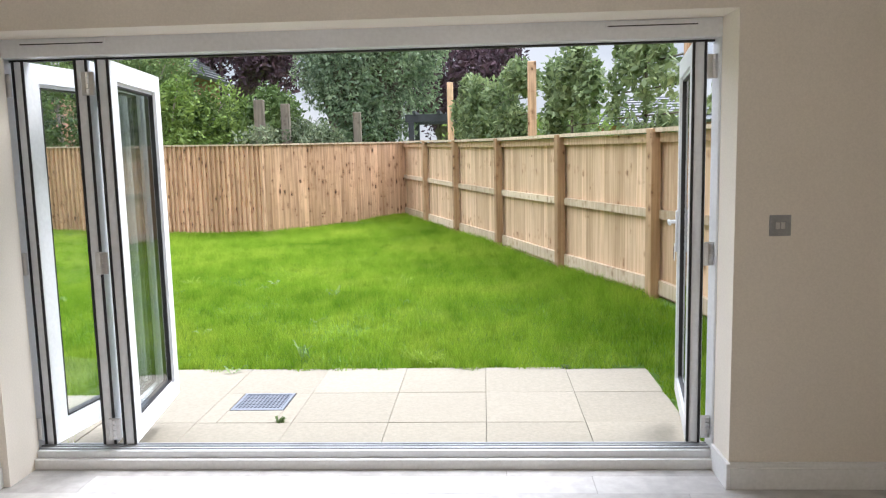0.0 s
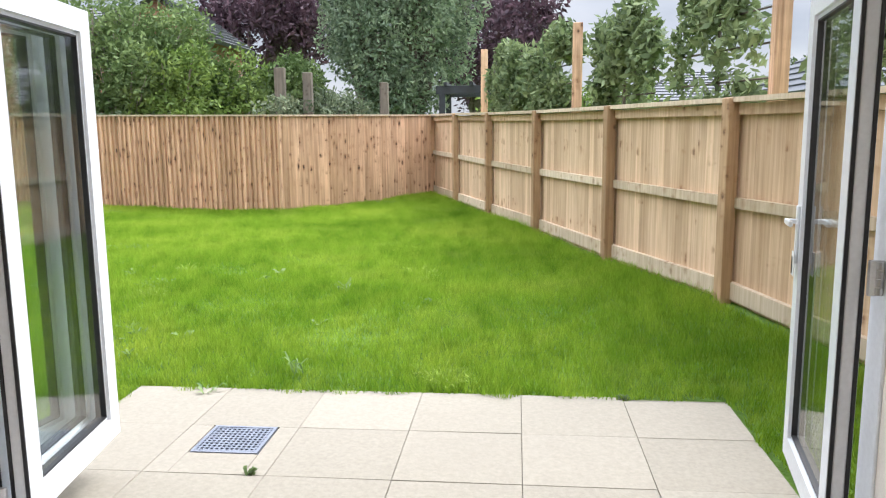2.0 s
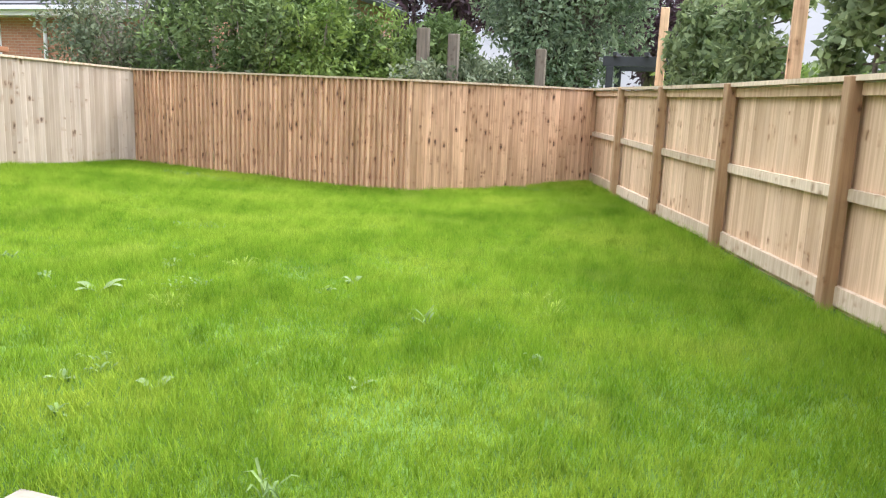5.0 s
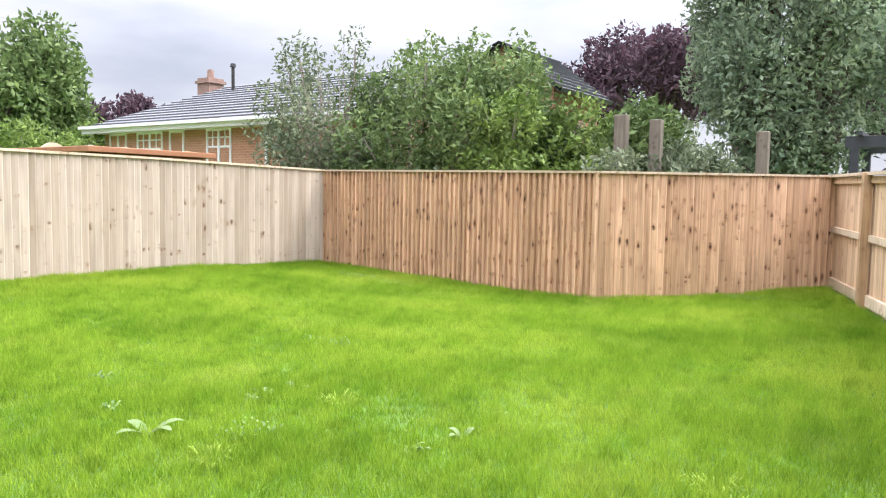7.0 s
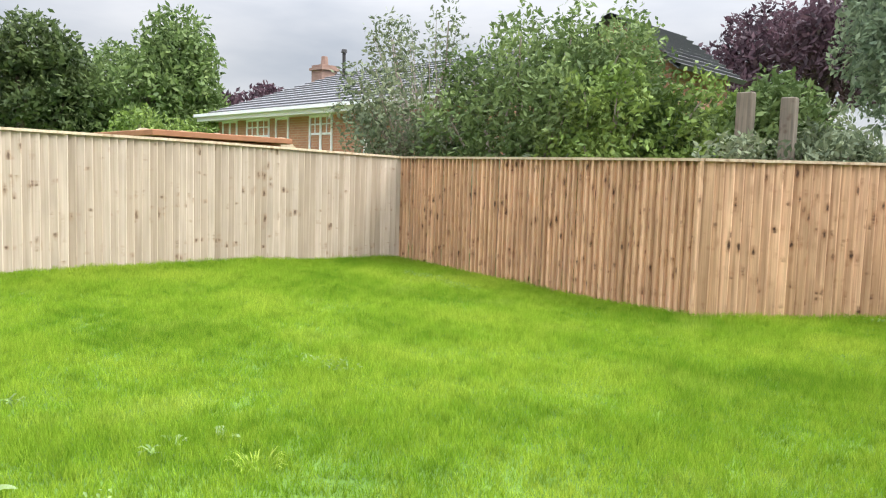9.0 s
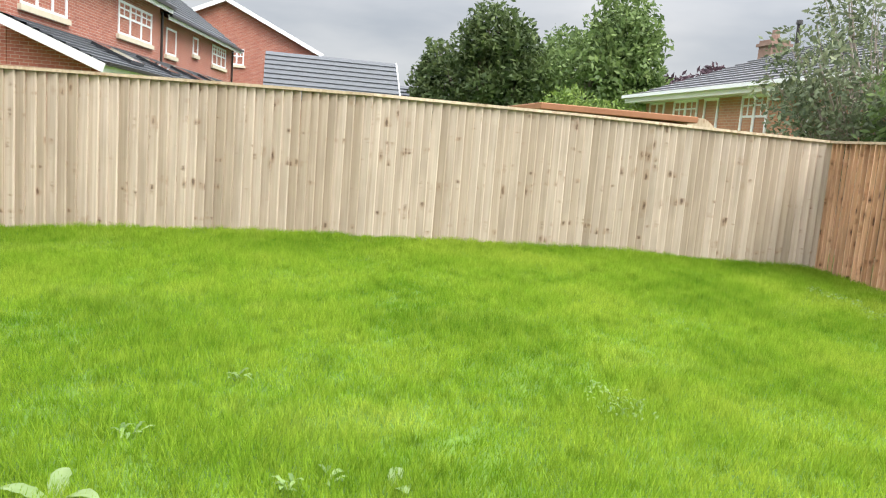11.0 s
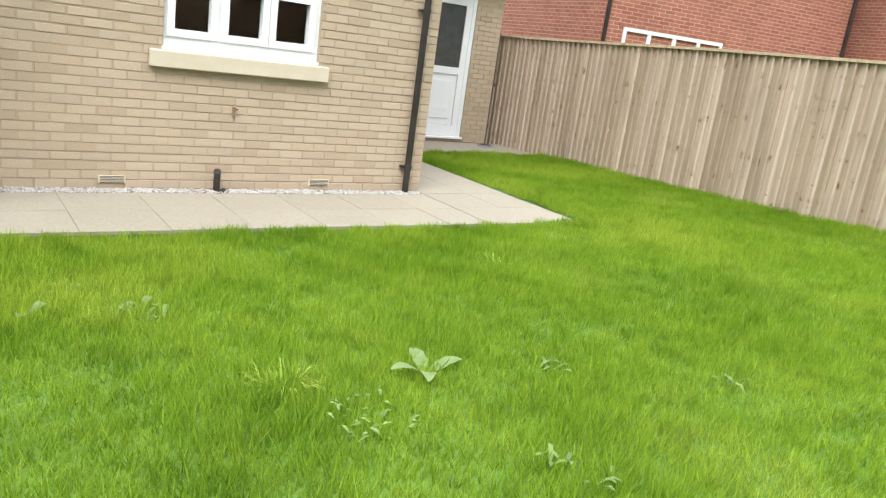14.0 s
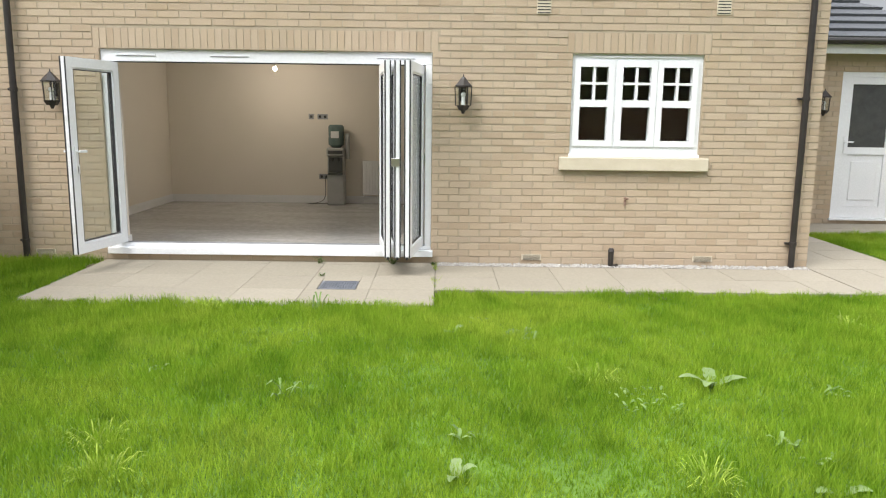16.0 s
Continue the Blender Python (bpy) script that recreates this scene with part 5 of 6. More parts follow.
def socket(x, z, n, label):
    t = thing("wall_socket", (x, -0.70, z), label, "socket", "wall sockets")
    w = 0.043 * n
    part("plate", one(x - w, x + w, -0.70, -0.692, z - 0.043, z + 0.043, r=0.002), M_track, t)
    for k in range(n):
        xx = x - w + 0.043 + 0.086 * k
        part("outlet", one(xx - 0.02, xx + 0.02, -0.692, -0.689, z - 0.02, z + 0.02, r=0.002), M_gasket, t)


socket(-0.245, 1.403, 1, "brushed steel aerial socket on the back wall")
socket(-0.435, 1.403, 2, "brushed steel double socket on the back wall")
socket(-0.45, 0.40, 2, "brushed steel double socket with a plug in it")

WY = -0.70                             # back wall of the room
CX = -0.685
wc = thing("water_cooler", (CX, WY + 0.2, FLOOR), "grey floor-standing water cooler with a bottle on top", "water cooler")
part("body", one(CX - 0.14, CX + 0.14, WY + 0.04, WY + 0.34, FLOOR, 0.46, r=0.014), M_cooler, wc)
part("upper_body", one(CX - 0.135, CX + 0.135, WY + 0.04, WY + 0.30, 0.46, 0.76, r=0.012), M_cooler, wc)
part("head", one(CX - 0.145, CX + 0.145, WY + 0.04, WY + 0.35, 0.76, 0.90, r=0.02), M_cooler, wc)
part("control_strip", one(CX - 0.12, CX + 0.12, WY + 0.345, WY + 0.356, 0.80, 0.855, r=0.004), M_cooler_d, wc, "dark control strip")
part("tap_recess", one(CX - 0.115, CX + 0.115, WY + 0.295, WY + 0.307, 0.50, 0.74, r=0.004), M_cooler_d, wc)
part("drip_tray", one(CX - 0.12, CX + 0.12, WY + 0.30, WY + 0.37, 0.455, 0.495, r=0.006), M_cooler_d, wc)
for x in (CX - 0.05, CX + 0.05):
    part("tap", one(x - 0.014, x + 0.014, WY + 0.30, WY + 0.345, 0.68, 0.73, r=0.004), M_black, wc)
bm = B()
cyl(bm, (CX, WY + 0.19, 0.90), (CX, WY + 0.19, 0.95), 0.07, 0.125, 20)
cyl(bm, (CX, WY + 0.19, 0.95), (CX, WY + 0.19, 1.08), 0.13, None, 20)
cyl(bm, (CX, WY + 0.19, 1.08), (CX, WY + 0.19, 1.10), 0.122, None, 20)
cyl(bm, (CX, WY + 0.19, 1.10), (CX, WY + 0.19, 1.245), 0.13, None, 20)
cyl(bm, (CX, WY + 0.19, 1.245), (CX, WY + 0.19, 1.275), 0.13, 0.1, 20)
bt = part("bottle", bm, M_bottle, wc, "blue-green tinted water bottle")
part("bottle_label", one(CX - 0.06, CX + 0.07, WY + 0.312, WY + 0.326, 1.06, 1.17, r=0.002), M_paper, bt, "white label with unreadable print")
bm = B()
cyl(bm, (CX - 0.19, WY + 0.22, 0.72), (CX - 0.19, WY + 0.22, 1.13), 0.036, None, 12)
part("cup_tube", bm, M_cooler, wc)
cab = bpy.data.curves.new("power_cable", "CURVE")
cab.dimensions, cab.bevel_depth = "3D", 0.005
sp = cab.splines.new("NURBS")
pts = [(-0.47, WY + 0.02, 0.40), (-0.48, WY + 0.08, 0.25), (-0.5, WY + 0.1, 0.05), (-0.4, WY + 0.15, FLOOR + 0.01), (-0.1, WY + 0.2, FLOOR + 0.01), (-0.3, WY + 0.26, FLOOR + 0.01), (-0.54, WY + 0.2, FLOOR + 0.02)]
sp.points.add(len(pts) - 1)
for p_, c in zip(sp.points, pts):
    p_.co = (*c, 1)
sp.use_endpoint_u = True
cab.materials.append(M_black)
tagged(new("power_cable", cab), "black power cable running from the socket", "cable")
rd = thing("radiator", (-1.5, WY + 0.04, 0.1), "white panel radiator on the back wall", "radiator")
part("panel", one(-1.95, -1.11, WY + 0.025, WY + 0.09, 0.1, 0.68, r=0.008), M_gloss, rd)
for i in range(16):
    part("fin", one(-1.93 + i * 0.05, -1.905 + i * 0.05, WY + 0.09, WY + 0.098, 0.14, 0.64, r=0.003), M_gloss, rd)
part("pipe", one(-1.14, -1.125, WY + 0.04, WY + 0.055, FLOOR, 0.12, r=0.003), M_gloss, rd)
dl = thing("ceiling_light", (0.09, 0.5, CEIL), "bare lit pendant bulb hanging from the ceiling", "ceiling light")
bm = B()
cyl(bm, (0.09, 0.5, CEIL - 0.025), (0.09, 0.5, CEIL), 0.05, None, 16)
part("rose", bm, M_gloss, dl)
bm = B()
cyl(bm, (0.09, 0.5, 2.155), (0.09, 0.5, CEIL - 0.025), 0.004, None, 6)
cyl(bm, (0.09, 0.5, 2.14), (0.09, 0.5, 2.17), 0.016, None, 10)
part("flex", bm, M_gloss, dl)
bm = B()
bmesh.ops.create_uvsphere(bm, u_segments=14, v_segments=10, radius=0.032, matrix=Matrix.Translation((0.09, 0.5, 2.115)))
part("bulb", bm, M_lamp_on, dl, "lit warm bulb", smooth=True)
bulb = new("bulb_light", bpy.data.lights.new("bulb_light", "POINT"))
bulb.data.energy, bulb.data.color, bulb.data.shadow_soft_size = 14.0, (1.0, 0.88, 0.72), 0.04
bulb.location = (0.09, 0.5, 2.04)


# ---- neighbouring houses ----
def far_window(parent, m, x0, x1, z0, z1, y=0.0, cols=2, rows=1, upper=False, sill=True):
    """A white window on a facade whose frame is m (x along the wall, y outwards)."""
    bm = B()
    f = 0.07
    for a in ((x0, x1, z0, z0 + f), (x0, x1, z1 - f, z1), (x0, x0 + f, z0 + f, z1 - f), (x1 - f, x1, z0 + f, z1 - f)):
        box(bm, a[0], a[1], y - 0.05, y + 0.035, a[2], a[3], m)
    w = part("window", bm, M_upvc, parent, "white casement window")
    bm = B()
    for k in range(1, cols):
        xx = x0 + (x1 - x0) * k / cols
        box(bm, xx - 0.045, xx + 0.045, y - 0.04, y + 0.03, z0 + f, z1 - f, m)
    if upper:
        zz = z0 + (z1 - z0) * 0.55
        for k in range(cols):
            a, b = x0 + (x1 - x0) * k / cols + 0.05, x0 + (x1 - x0) * (k + 1) / cols - 0.05
            box(bm, a, b, y - 0.03, y + 0.025, zz - 0.03, zz + 0.03, m)
            box(bm, a, b, y - 0.03, y + 0.022, zz + (z1 - zz) * 0.48, zz + (z1 - zz) * 0.48 + 0.035, m)
            box(bm, (a + b) / 2 - 0.018, (a + b) / 2 + 0.018, y - 0.03, y + 0.022, zz, z1 - f, m)
    if len(bm.faces):
        part("glazing_bar", bm, M_upvc, w)
    else:
        bm.free()
    bm = B()
    box(bm, x0 + f, x1 - f, y - 0.045, y - 0.012, z0 + f, z1 - f, m)
    part("pane", bm, M_dark_glass, w)
    if sill:
        bm = B()
        box(bm, x0 - 0.1, x1 + 0.1, y - 0.03, y + 0.09, z0 - 0.14, z0 - 0.005, m)
        part("sill", bm, M_stone, w, "pale stone sill")


def wall_box(parent, m, x0, x1, y0, y1, z0, z1, material, name="wall"):
    bm = B()
    box(bm, x0, x1, y0, y1, z0, z1, m)
    return part(name, bm, material, parent)


def M3(m, *p):
    return tuple(m @ Vector(p))


def strip(parent, m, p, q, w, h, material, name, label=""):
    """A straight board or gutter between two points of a facade frame."""
    p, q = m @ Vector(p), m @ Vector(q)
    d = (q - p)
    r = Matrix.Translation(p) @ d.to_track_quat("X", "Z").to_matrix().to_4x4()
    bm = B()
    box(bm, 0, d.length, -w / 2, w / 2, -h / 2, h / 2, r)
    return part(name, bm, material, parent, label)


def gable(parent, m, x, y0, y1, z0, z1, material):
    """A triangular gable on the plane x."""
    bm = B()
    a = [bm.verts.new(M3(m, xx, yy, zz)) for xx in (x - 0.1, x + 0.1) for yy, zz in ((y0, z0), (y1, z0), ((y0 + y1) / 2, z1))]
    for f in ((0, 1, 2), (5, 4, 3), (0, 3, 4, 1), (1, 4, 5, 2), (2, 5, 3, 0)):
        bm.faces.new([a[i] for i in f])
    bmesh.ops.recalc_face_normals(bm, faces=bm.faces)
    return part("gable", bm, material, parent)


# house A: red brick, just beyond the pale fence; facade frame x towards the far end, y outwards
u = Vector((-0.989, 0.149))
def facade(x, y, u=u):
    """x axis along the facade away from the garden, y axis out of the wall."""
    return Matrix.Translation((x, y, 0)) @ Matrix.Rotation(math.atan2(u.y, u.x), 4, "Z") @ Matrix.Diagonal((1, -1, 1, 1))


mA = facade(-12.8, -0.47)
hA = thing("house", (-14, -2, G0), "red brick house with a white-framed rear door and black downpipes", "house")
wall_box(hA, mA, 0.2, 7.1, -8.0, 0, G0, 5.4, M_red)
for x in (0.32, 7.0):
    a, b = mA @ Vector((x, 0.07, G0)), mA @ Vector((x, 0.07, 5.3))
    bm = B()
    cyl(bm, a, b, 0.04, None, 10)
    part("downpipe", bm, M_black, hA, "black plastic downpipe")
far_window(hA, mA, 0.8, 3.4, 0.1, 2.17, 0.0, 4, sill=False)
bm = B()
for k in range(38):
    box(bm, 0.68 + k * 0.075, 0.748 + k * 0.075, 0.0, 0.012, 2.18, 2.40, mA)
part("soldier_course", bm, M_red, hA, "upright red bricks over the opening")["kind"] = "stuff"
roof_slope(hA, M3(mA, -0.1, 0.35, 5.4), M3(mA, 7.4, 0.35, 5.4), M3(mA, -0.1, -4, 8.0), M3(mA, 7.4, -4, 8.0), 14, M_tile)
roof_slope(hA, M3(mA, 7.4, -8.35, 5.4), M3(mA, -0.1, -8.35, 5.4), M3(mA, 7.4, -4, 8.0), M3(mA, -0.1, -4, 8.0), 14, M_tile)
gable(hA, mA, 0.3, -8, 0, 5.4, 7.9, M_red)
gable(hA, mA, 7.0, -8, 0, 5.4, 7.9, M_red)

# house B: two storeys, white windows, tiled lean-to with rooflights
mB = facade(-20.2, 3.0, Vector((-0.9835, 0.181)))
hB = thing("house", (-24, 0, G0), "two-storey red brick house with white windows and a tiled lean-to", "house")
wall_box(hB, mB, -0.3, 9.3, -8.5, 0, G0, 5.2, M_red)
wall_box(hB, mB, 9.3, 19.6, -8.5, -0.12, G0, 5.0, M_red)
far_window(hB, mB, 0.25, 2.5, 3.72, 4.78, 0, 3, upper=True)
far_window(hB, mB, 5.75, 8.5, 3.83, 4.82, 0, 3, upper=True)
far_window(hB, mB, 10.3, 11.4, 3.74, 4.68, -0.12, 1)
far_window(hB, mB, 13.45, 14.1, 4.1, 4.77, -0.12, 1)
far_window(hB, mB, 16.2, 18.4, 3.98, 4.83, -0.12, 3, upper=True)
roof_slope(hB, M3(mB, -0.6, 0.4, 5.2), M3(mB, 9.5, 0.4, 5.2), M3(mB, -0.6, -4.2, 8.3), M3(mB, 9.5, -4.2, 8.3), 15, M_tile)
roof_slope(hB, M3(mB, 9.5, 0.28, 5.0), M3(mB, 19.9, 0.28, 5.0), M3(mB, 9.5, -4.2, 8.15), M3(mB, 19.9, -4.2, 8.15), 15, M_tile)
roof_slope(hB, M3(mB, 19.9, -8.9, 5.0), M3(mB, -0.6, -8.9, 5.0), M3(mB, 19.9, -4.2, 8.15), M3(mB, -0.6, -4.2, 8.15), 15, M_tile)
gable(hB, mB, -0.2, -8.5, 0, 5.2, 8.3, M_red)
gable(hB, mB, 19.5, -8.5, -0.12, 5.0, 8.1, M_red)
strip(hB, mB, (-0.6, 0.36, 5.12), (9.5, 0.36, 5.12), 0.05, 0.18, M_upvc, "fascia", "white fascia board")
strip(hB, mB, (9.5, 0.24, 4.92), (19.9, 0.24, 4.92), 0.05, 0.16, M_upvc, "fascia", "white fascia board")
strip(hB, mB, (-0.6, 0.44, 5.2), (9.55, 0.44, 5.2), 0.1, 0.09, M_black, "gutter")
strip(hB, mB, (9.5, 0.32, 4.99), (19.9, 0.32, 4.99), 0.1, 0.09, M_black, "gutter")
for x, y in ((9.35, 0.07), (19.45, -0.05)):
    bm = B()
    cyl(bm, mB @ Vector((x, y, G0)), mB @ Vector((x, y, 5.05)), 0.045, None, 8)
    part("downpipe", bm, M_black, hB, "black plastic downpipe")
# lean-to
bm = B()
pts = [(0, 0), (0, G0), (2.0, G0), (2.0, 2.4), (0, 3.2)]
lo = [bm.verts.new(M3(mB, -0.28, y, z)) for y, z in pts]
hi = [bm.verts.new(M3(mB, 16.4, y, z)) for y, z in pts]
bm.faces.new(lo), bm.faces.new(hi[::-1])
for k in range(5):
    j = (k + 1) % 5
    bm.faces.new([lo[k], hi[k], hi[j], lo[j]])
bmesh.ops.recalc_face_normals(bm, faces=bm.faces)
part("lean_to", bm, M_red, hB)
roof_slope(hB, M3(mB, -0.58, 2.25, 2.5), M3(mB, 16.5, 2.25, 2.5), M3(mB, -0.58, 0.02, 3.4), M3(mB, 16.5, 0.02, 3.4), 8, M_tile)
strip(hB, mB, (-0.6, 2.25, 2.40), (-0.6, 0.0, 3.28), 0.04, 0.2, M_upvc, "bargeboard", "white sloping bargeboard")
strip(hB, mB, (-0.6, 2.2, 2.4), (16.5, 2.2, 2.4), 0.04, 0.2, M_upvc, "fascia", "white fascia board")
strip(hB, mB, (-0.6, 2.32, 2.5), (16.5, 2.32, 2.5), 0.1, 0.08, M_black, "gutter")
for k in range(4):
    x = 2.2 + k * 3.0
    bm = B()
    q = [(x, 1.75, 2.75), (x + 0.9, 1.75, 2.75), (x + 0.9, 0.75, 3.15), (x, 0.75, 3.15)]
    a = [bm.verts.new(M3(mB, *c)) for c in q]
    b = [bm.verts.new(M3(mB, c[0], c[1] + 0.03, c[2] + 0.07)) for c in q]
    bm.faces.new(b), bm.faces.new(a[::-1])
    for i in range(4):
        j = (i + 1) % 4
        bm.faces.new([a[i], a[j], b[j], b[i]])
    bmesh.ops.recalc_face_normals(bm, faces=bm.faces)
    part("rooflight", bm, M_dark_glass, hB, "dark rooflight")

# house C: gable end far off
hC = thing("house", (-48, 4, G0), "distant red brick house showing its gable end", "house")
I4 = Matrix.Identity(4)
wall_box(hC, I4, -58, -47, 0.3, 10.7, G0, 6.0, M_red)
gable(hC, I4, -47.1, 0.3, 10.7, 6.0, 8.4, M_red)
roof_slope(hC, (-46.7, 11.0, 5.92), (-58, 11.0, 5.92), (-46.7, 5.5, 8.5), (-58, 5.5, 8.5), 14, M_tile)
roof_slope(hC, (-58, 0.0, 5.92), (-46.7, 0.0, 5.92), (-58, 5.5, 8.5), (-46.7, 5.5, 8.5), 14, M_tile)
strip(hC, I4, (-46.68, 11.0, 5.85), (-46.68, 5.5, 8.42), 0.05, 0.22, M_upvc, "bargeboard", "white bargeboard")
strip(hC, I4, (-46.68, 0.0, 5.85), (-46.68, 5.5, 8.42), 0.05, 0.22, M_upvc, "bargeboard", "white bargeboard")
mC = Matrix.Translation((-47, 6.9, 0)) @ Matrix.Rotation(radians(-90), 4, "Z") @ Matrix.Diagonal((1, 1, 1, 1))
far_window(hC, mC, 0.3, 1.1, 4.9, 5.8, 0.0, 2, upper=True)

# garages with grey roofs
for x, y0, y1, ze, zr, lab in ((-39.5, 7.9, 14.65, 2.9, 5.38, "low garage with a ribbed grey tiled roof"), (-46.0, 15.0, 17.4, 2.6, 4.72, "far low roof of dark grey tiles")):
    g = thing("garage", (x - 2.5, (y0 + y1) / 2, G0), lab, "garage", "grey-roofed garages")
    wall_box(g, I4, x - 5.5, x, y0 + 0.2, y1 - 0.2, G0, ze, M_red)
    roof_slope(g, (x + 0.3, y0, ze), (x + 0.3, y1, ze), (x - 2.75, y0 + 0.0, zr), (x - 2.75, y1, zr), 10, M_tile, thick=0.07)
    roof_slope(g, (x - 5.8, y1, ze), (x - 5.8, y0, ze), (x - 2.75, y1, zr), (x - 2.75, y0, zr), 10, M_tile)
    strip(g, I4, (x + 0.28, y1, ze), (x - 2.75, y1, zr), 0.05, 0.14, M_upvc, "bargeboard", "white bargeboard")

# bungalow behind the fence corner
bg = thing("bungalow", (-19, 23, G0), "orange brick bungalow with a grey tiled roof and white eaves", "house")
wall_box(bg, I4, -25.0, -12.5, 20.7, 29.5, G0, 3.35, M_orange)
mG = Matrix.Translation((-12.5, 20.7, 0)) @ Matrix.Rotation(radians(180), 4, "Z")
far_window(bg, mG, 5.85, 7.0, 2.02, 3.24, 0, 2, upper=True, sill=False)
far_window(bg, mG, 8.1, 8.85, 2.02, 3.24, 0, 1, sill=False)
far_window(bg, mG, 9.2, 10.6, 2.02, 3.24, 0, 2, upper=True, sill=False)
far_window(bg, mG, 11.2, 12.2, 2.02, 3.24, 0, 2, sill=False)
roof_slope(bg, (-12.2, 20.2, 3.4), (-25.6, 20.2, 3.4), (-12.2, 25.1, 5.35), (-23.6, 25.1, 5.35), 14, M_tile_brown)
roof_slope(bg, (-25.6, 20.2, 3.4), (-25.6, 30.0, 3.4), (-23.6, 25.1, 5.35), (-23.6, 25.1, 5.35), 14, M_tile_brown)
roof_slope(bg, (-25.6, 30.0, 3.4), (-12.2, 30.0, 3.4), (-23.6, 25.1, 5.35), (-12.2, 25.1, 5.35), 14, M_tile_brown)
strip(bg, I4, (-25.6, 20.22, 3.33), (-12.2, 20.22, 3.33), 0.05, 0.2, M_upvc, "fascia", "white fascia board")
strip(bg, I4, (-25.6, 20.45, 3.25), (-12.2, 20.45, 3.25), 0.5, 0.03, M_upvc, "soffit")
strip(bg, I4, (-25.6, 20.12, 3.42), (-12.2, 20.12, 3.42), 0.12, 0.1, M_upvc, "gutter", "white gutter")
bm = B()
cyl(bm, (-16.3, 20.15, 3.4), (-16.75, 20.62, 3.1), 0.05, None, 8)
cyl(bm, (-16.75, 20.62, 3.12), (-16.75, 20.62, G0), 0.05, None, 8)
part("downpipe", bm, M_upvc, bg, "white downpipe with a swan neck")
wall_box(bg, I4, -25.2, -24.5, 24.7, 25.4, 4.6, 5.7, M_chimney, "chimney")
wall_box(bg, I4, -25.27, -24.43, 24.63, 25.47, 5.5, 5.6, M_chimney, "chimney_band")
bm = B()
cyl(bm, (-24.85, 25.05, 5.7), (-24.85, 25.05, 6.05), 0.15, 0.12, 12)
part("chimney_pot", bm, M_chimney, bg, "clay chimney pot")
bm = B()
cyl(bm, (-22.5, 24.2, 4.8), (-22.5, 24.2, 5.9), 0.06, None, 8)
cyl(bm, (-22.5, 24.2, 5.85), (-22.5, 24.2, 5.97), 0.11, 0.09, 8)
part("roof_vent", bm, M_black, bg, "black roof vent pipe")

gw = thing("gabled_house", (-8.6, 22, G0), "brick house gable with tiled verge behind the bushes", "house")
wall_box(gw, I4, -10.5, -7.9, 21.0, 23.4, G0, 3.85, M_orange)
bm = B()
a = [bm.verts.new(p) for y in (20.95, 21.15) for p in ((-10.5, y, 3.85), (-7.9, y, 3.85), (-9.2, y, 4.85))]
for f in ((0, 1, 2), (5, 4, 3), (0, 3, 4, 1), (1, 4, 5, 2), (2, 5, 3, 0)):
    bm.faces.new([a[i] for i in f])
bmesh.ops.recalc_face_normals(bm, faces=bm.faces)
part("gable", bm, M_orange, gw)
roof_slope(gw, (-7.6, 20.75, 3.68), (-7.6, 23.6, 3.68), (-9.2, 20.75, 4.88), (-9.2, 23.6, 4.88), 10, M_tile_brown, thick=0.07)
roof_slope(gw, (-10.75, 23.6, 3.68), (-10.75, 20.75, 3.68), (-9.2, 23.6, 4.88), (-9.2, 20.75, 4.88), 10, M_tile_brown, thick=0.07)

# shed and scalloped trellis fence over the pale fence
sh = thing("garden_shed", (-13.6, 14.0, G0), "orange-brown stained timber shed with a flat roof", "shed")
for k in range(14):
    part("cladding", one(-14.9, -12.55, 12.9, 15.25, G0 + k * 0.16, G0 + 0.155 + k * 0.16, r=0.004), M_shed, sh)
part("roof", one(-15.1, -12.4, 12.75, 15.4, 2.0, 2.1, r=0.01), M_shed, sh)
tf = thing("scalloped_fence", (-16.0, 16.5, G0), "pale timber fence with a scalloped top behind the shed", "fence")
for k in range(5):
    bm = B()
    x0, y0 = -17.0 + k * 0.05, 14.2 + k * 0.85
    n = 10
    lo = [bm.verts.new((x0, y0 + 0.83 * i / n, G0)) for i in range(n + 1)]
    hi = [bm.verts.new((x0, y0 + 0.83 * i / n, 2.12 + 0.26 * math.sin(math.pi * i / n))) for i in range(n + 1)]
    lo2 = [bm.verts.new((x0 - 0.05, v.co.y, v.co.z)) for v in lo]
    hi2 = [bm.verts.new((x0 - 0.05, v.co.y, v.co.z)) for v in hi]
    for i in range(n):
        bm.faces.new([lo[i], lo[i + 1], hi[i + 1], hi[i]])
        bm.faces.new([lo2[i + 1], lo2[i], hi2[i], hi2[i + 1]])
        bm.faces.new([hi[i], hi[i + 1], hi2[i + 1], hi2[i]])
    part("panel", bm, M_rail, tf)

# low houses beyond the side fence
for x0, x1, y0, y1, ze, zr, m_, lab in ((6.6, 16, 19, 26, 2.25, 4.3, M_tile, "low house with a grey tiled roof beyond the side fence"), (4.6, 9.5, 33, 40, 2.5, 3.9, M_tile_brown, "distant low house with a brown tiled roof")):
    h = thing("low_house", ((x0 + x1) / 2, (y0 + y1) / 2, G0), lab, "house")
    wall_box(h, I4, x0 + 0.3, x1, y0 + 0.3, y1, G0, ze, M_orange)
    ym = (y0 + y1) / 2
    roof_slope(h, (x1, y0, ze), (x0, y0, ze), (x1, ym, zr), (x0 + 2.5, ym, zr), 11, m_)
    roof_slope(h, (x0, y0, ze), (x0, y1, ze), (x0 + 2.5, ym, zr), (x0 + 2.5, ym, zr), 11, m_)
    roof_slope(h, (x0, y1, ze), (x1, y1, ze), (x0 + 2.5, ym, zr), (x1, ym, zr), 11, m_)


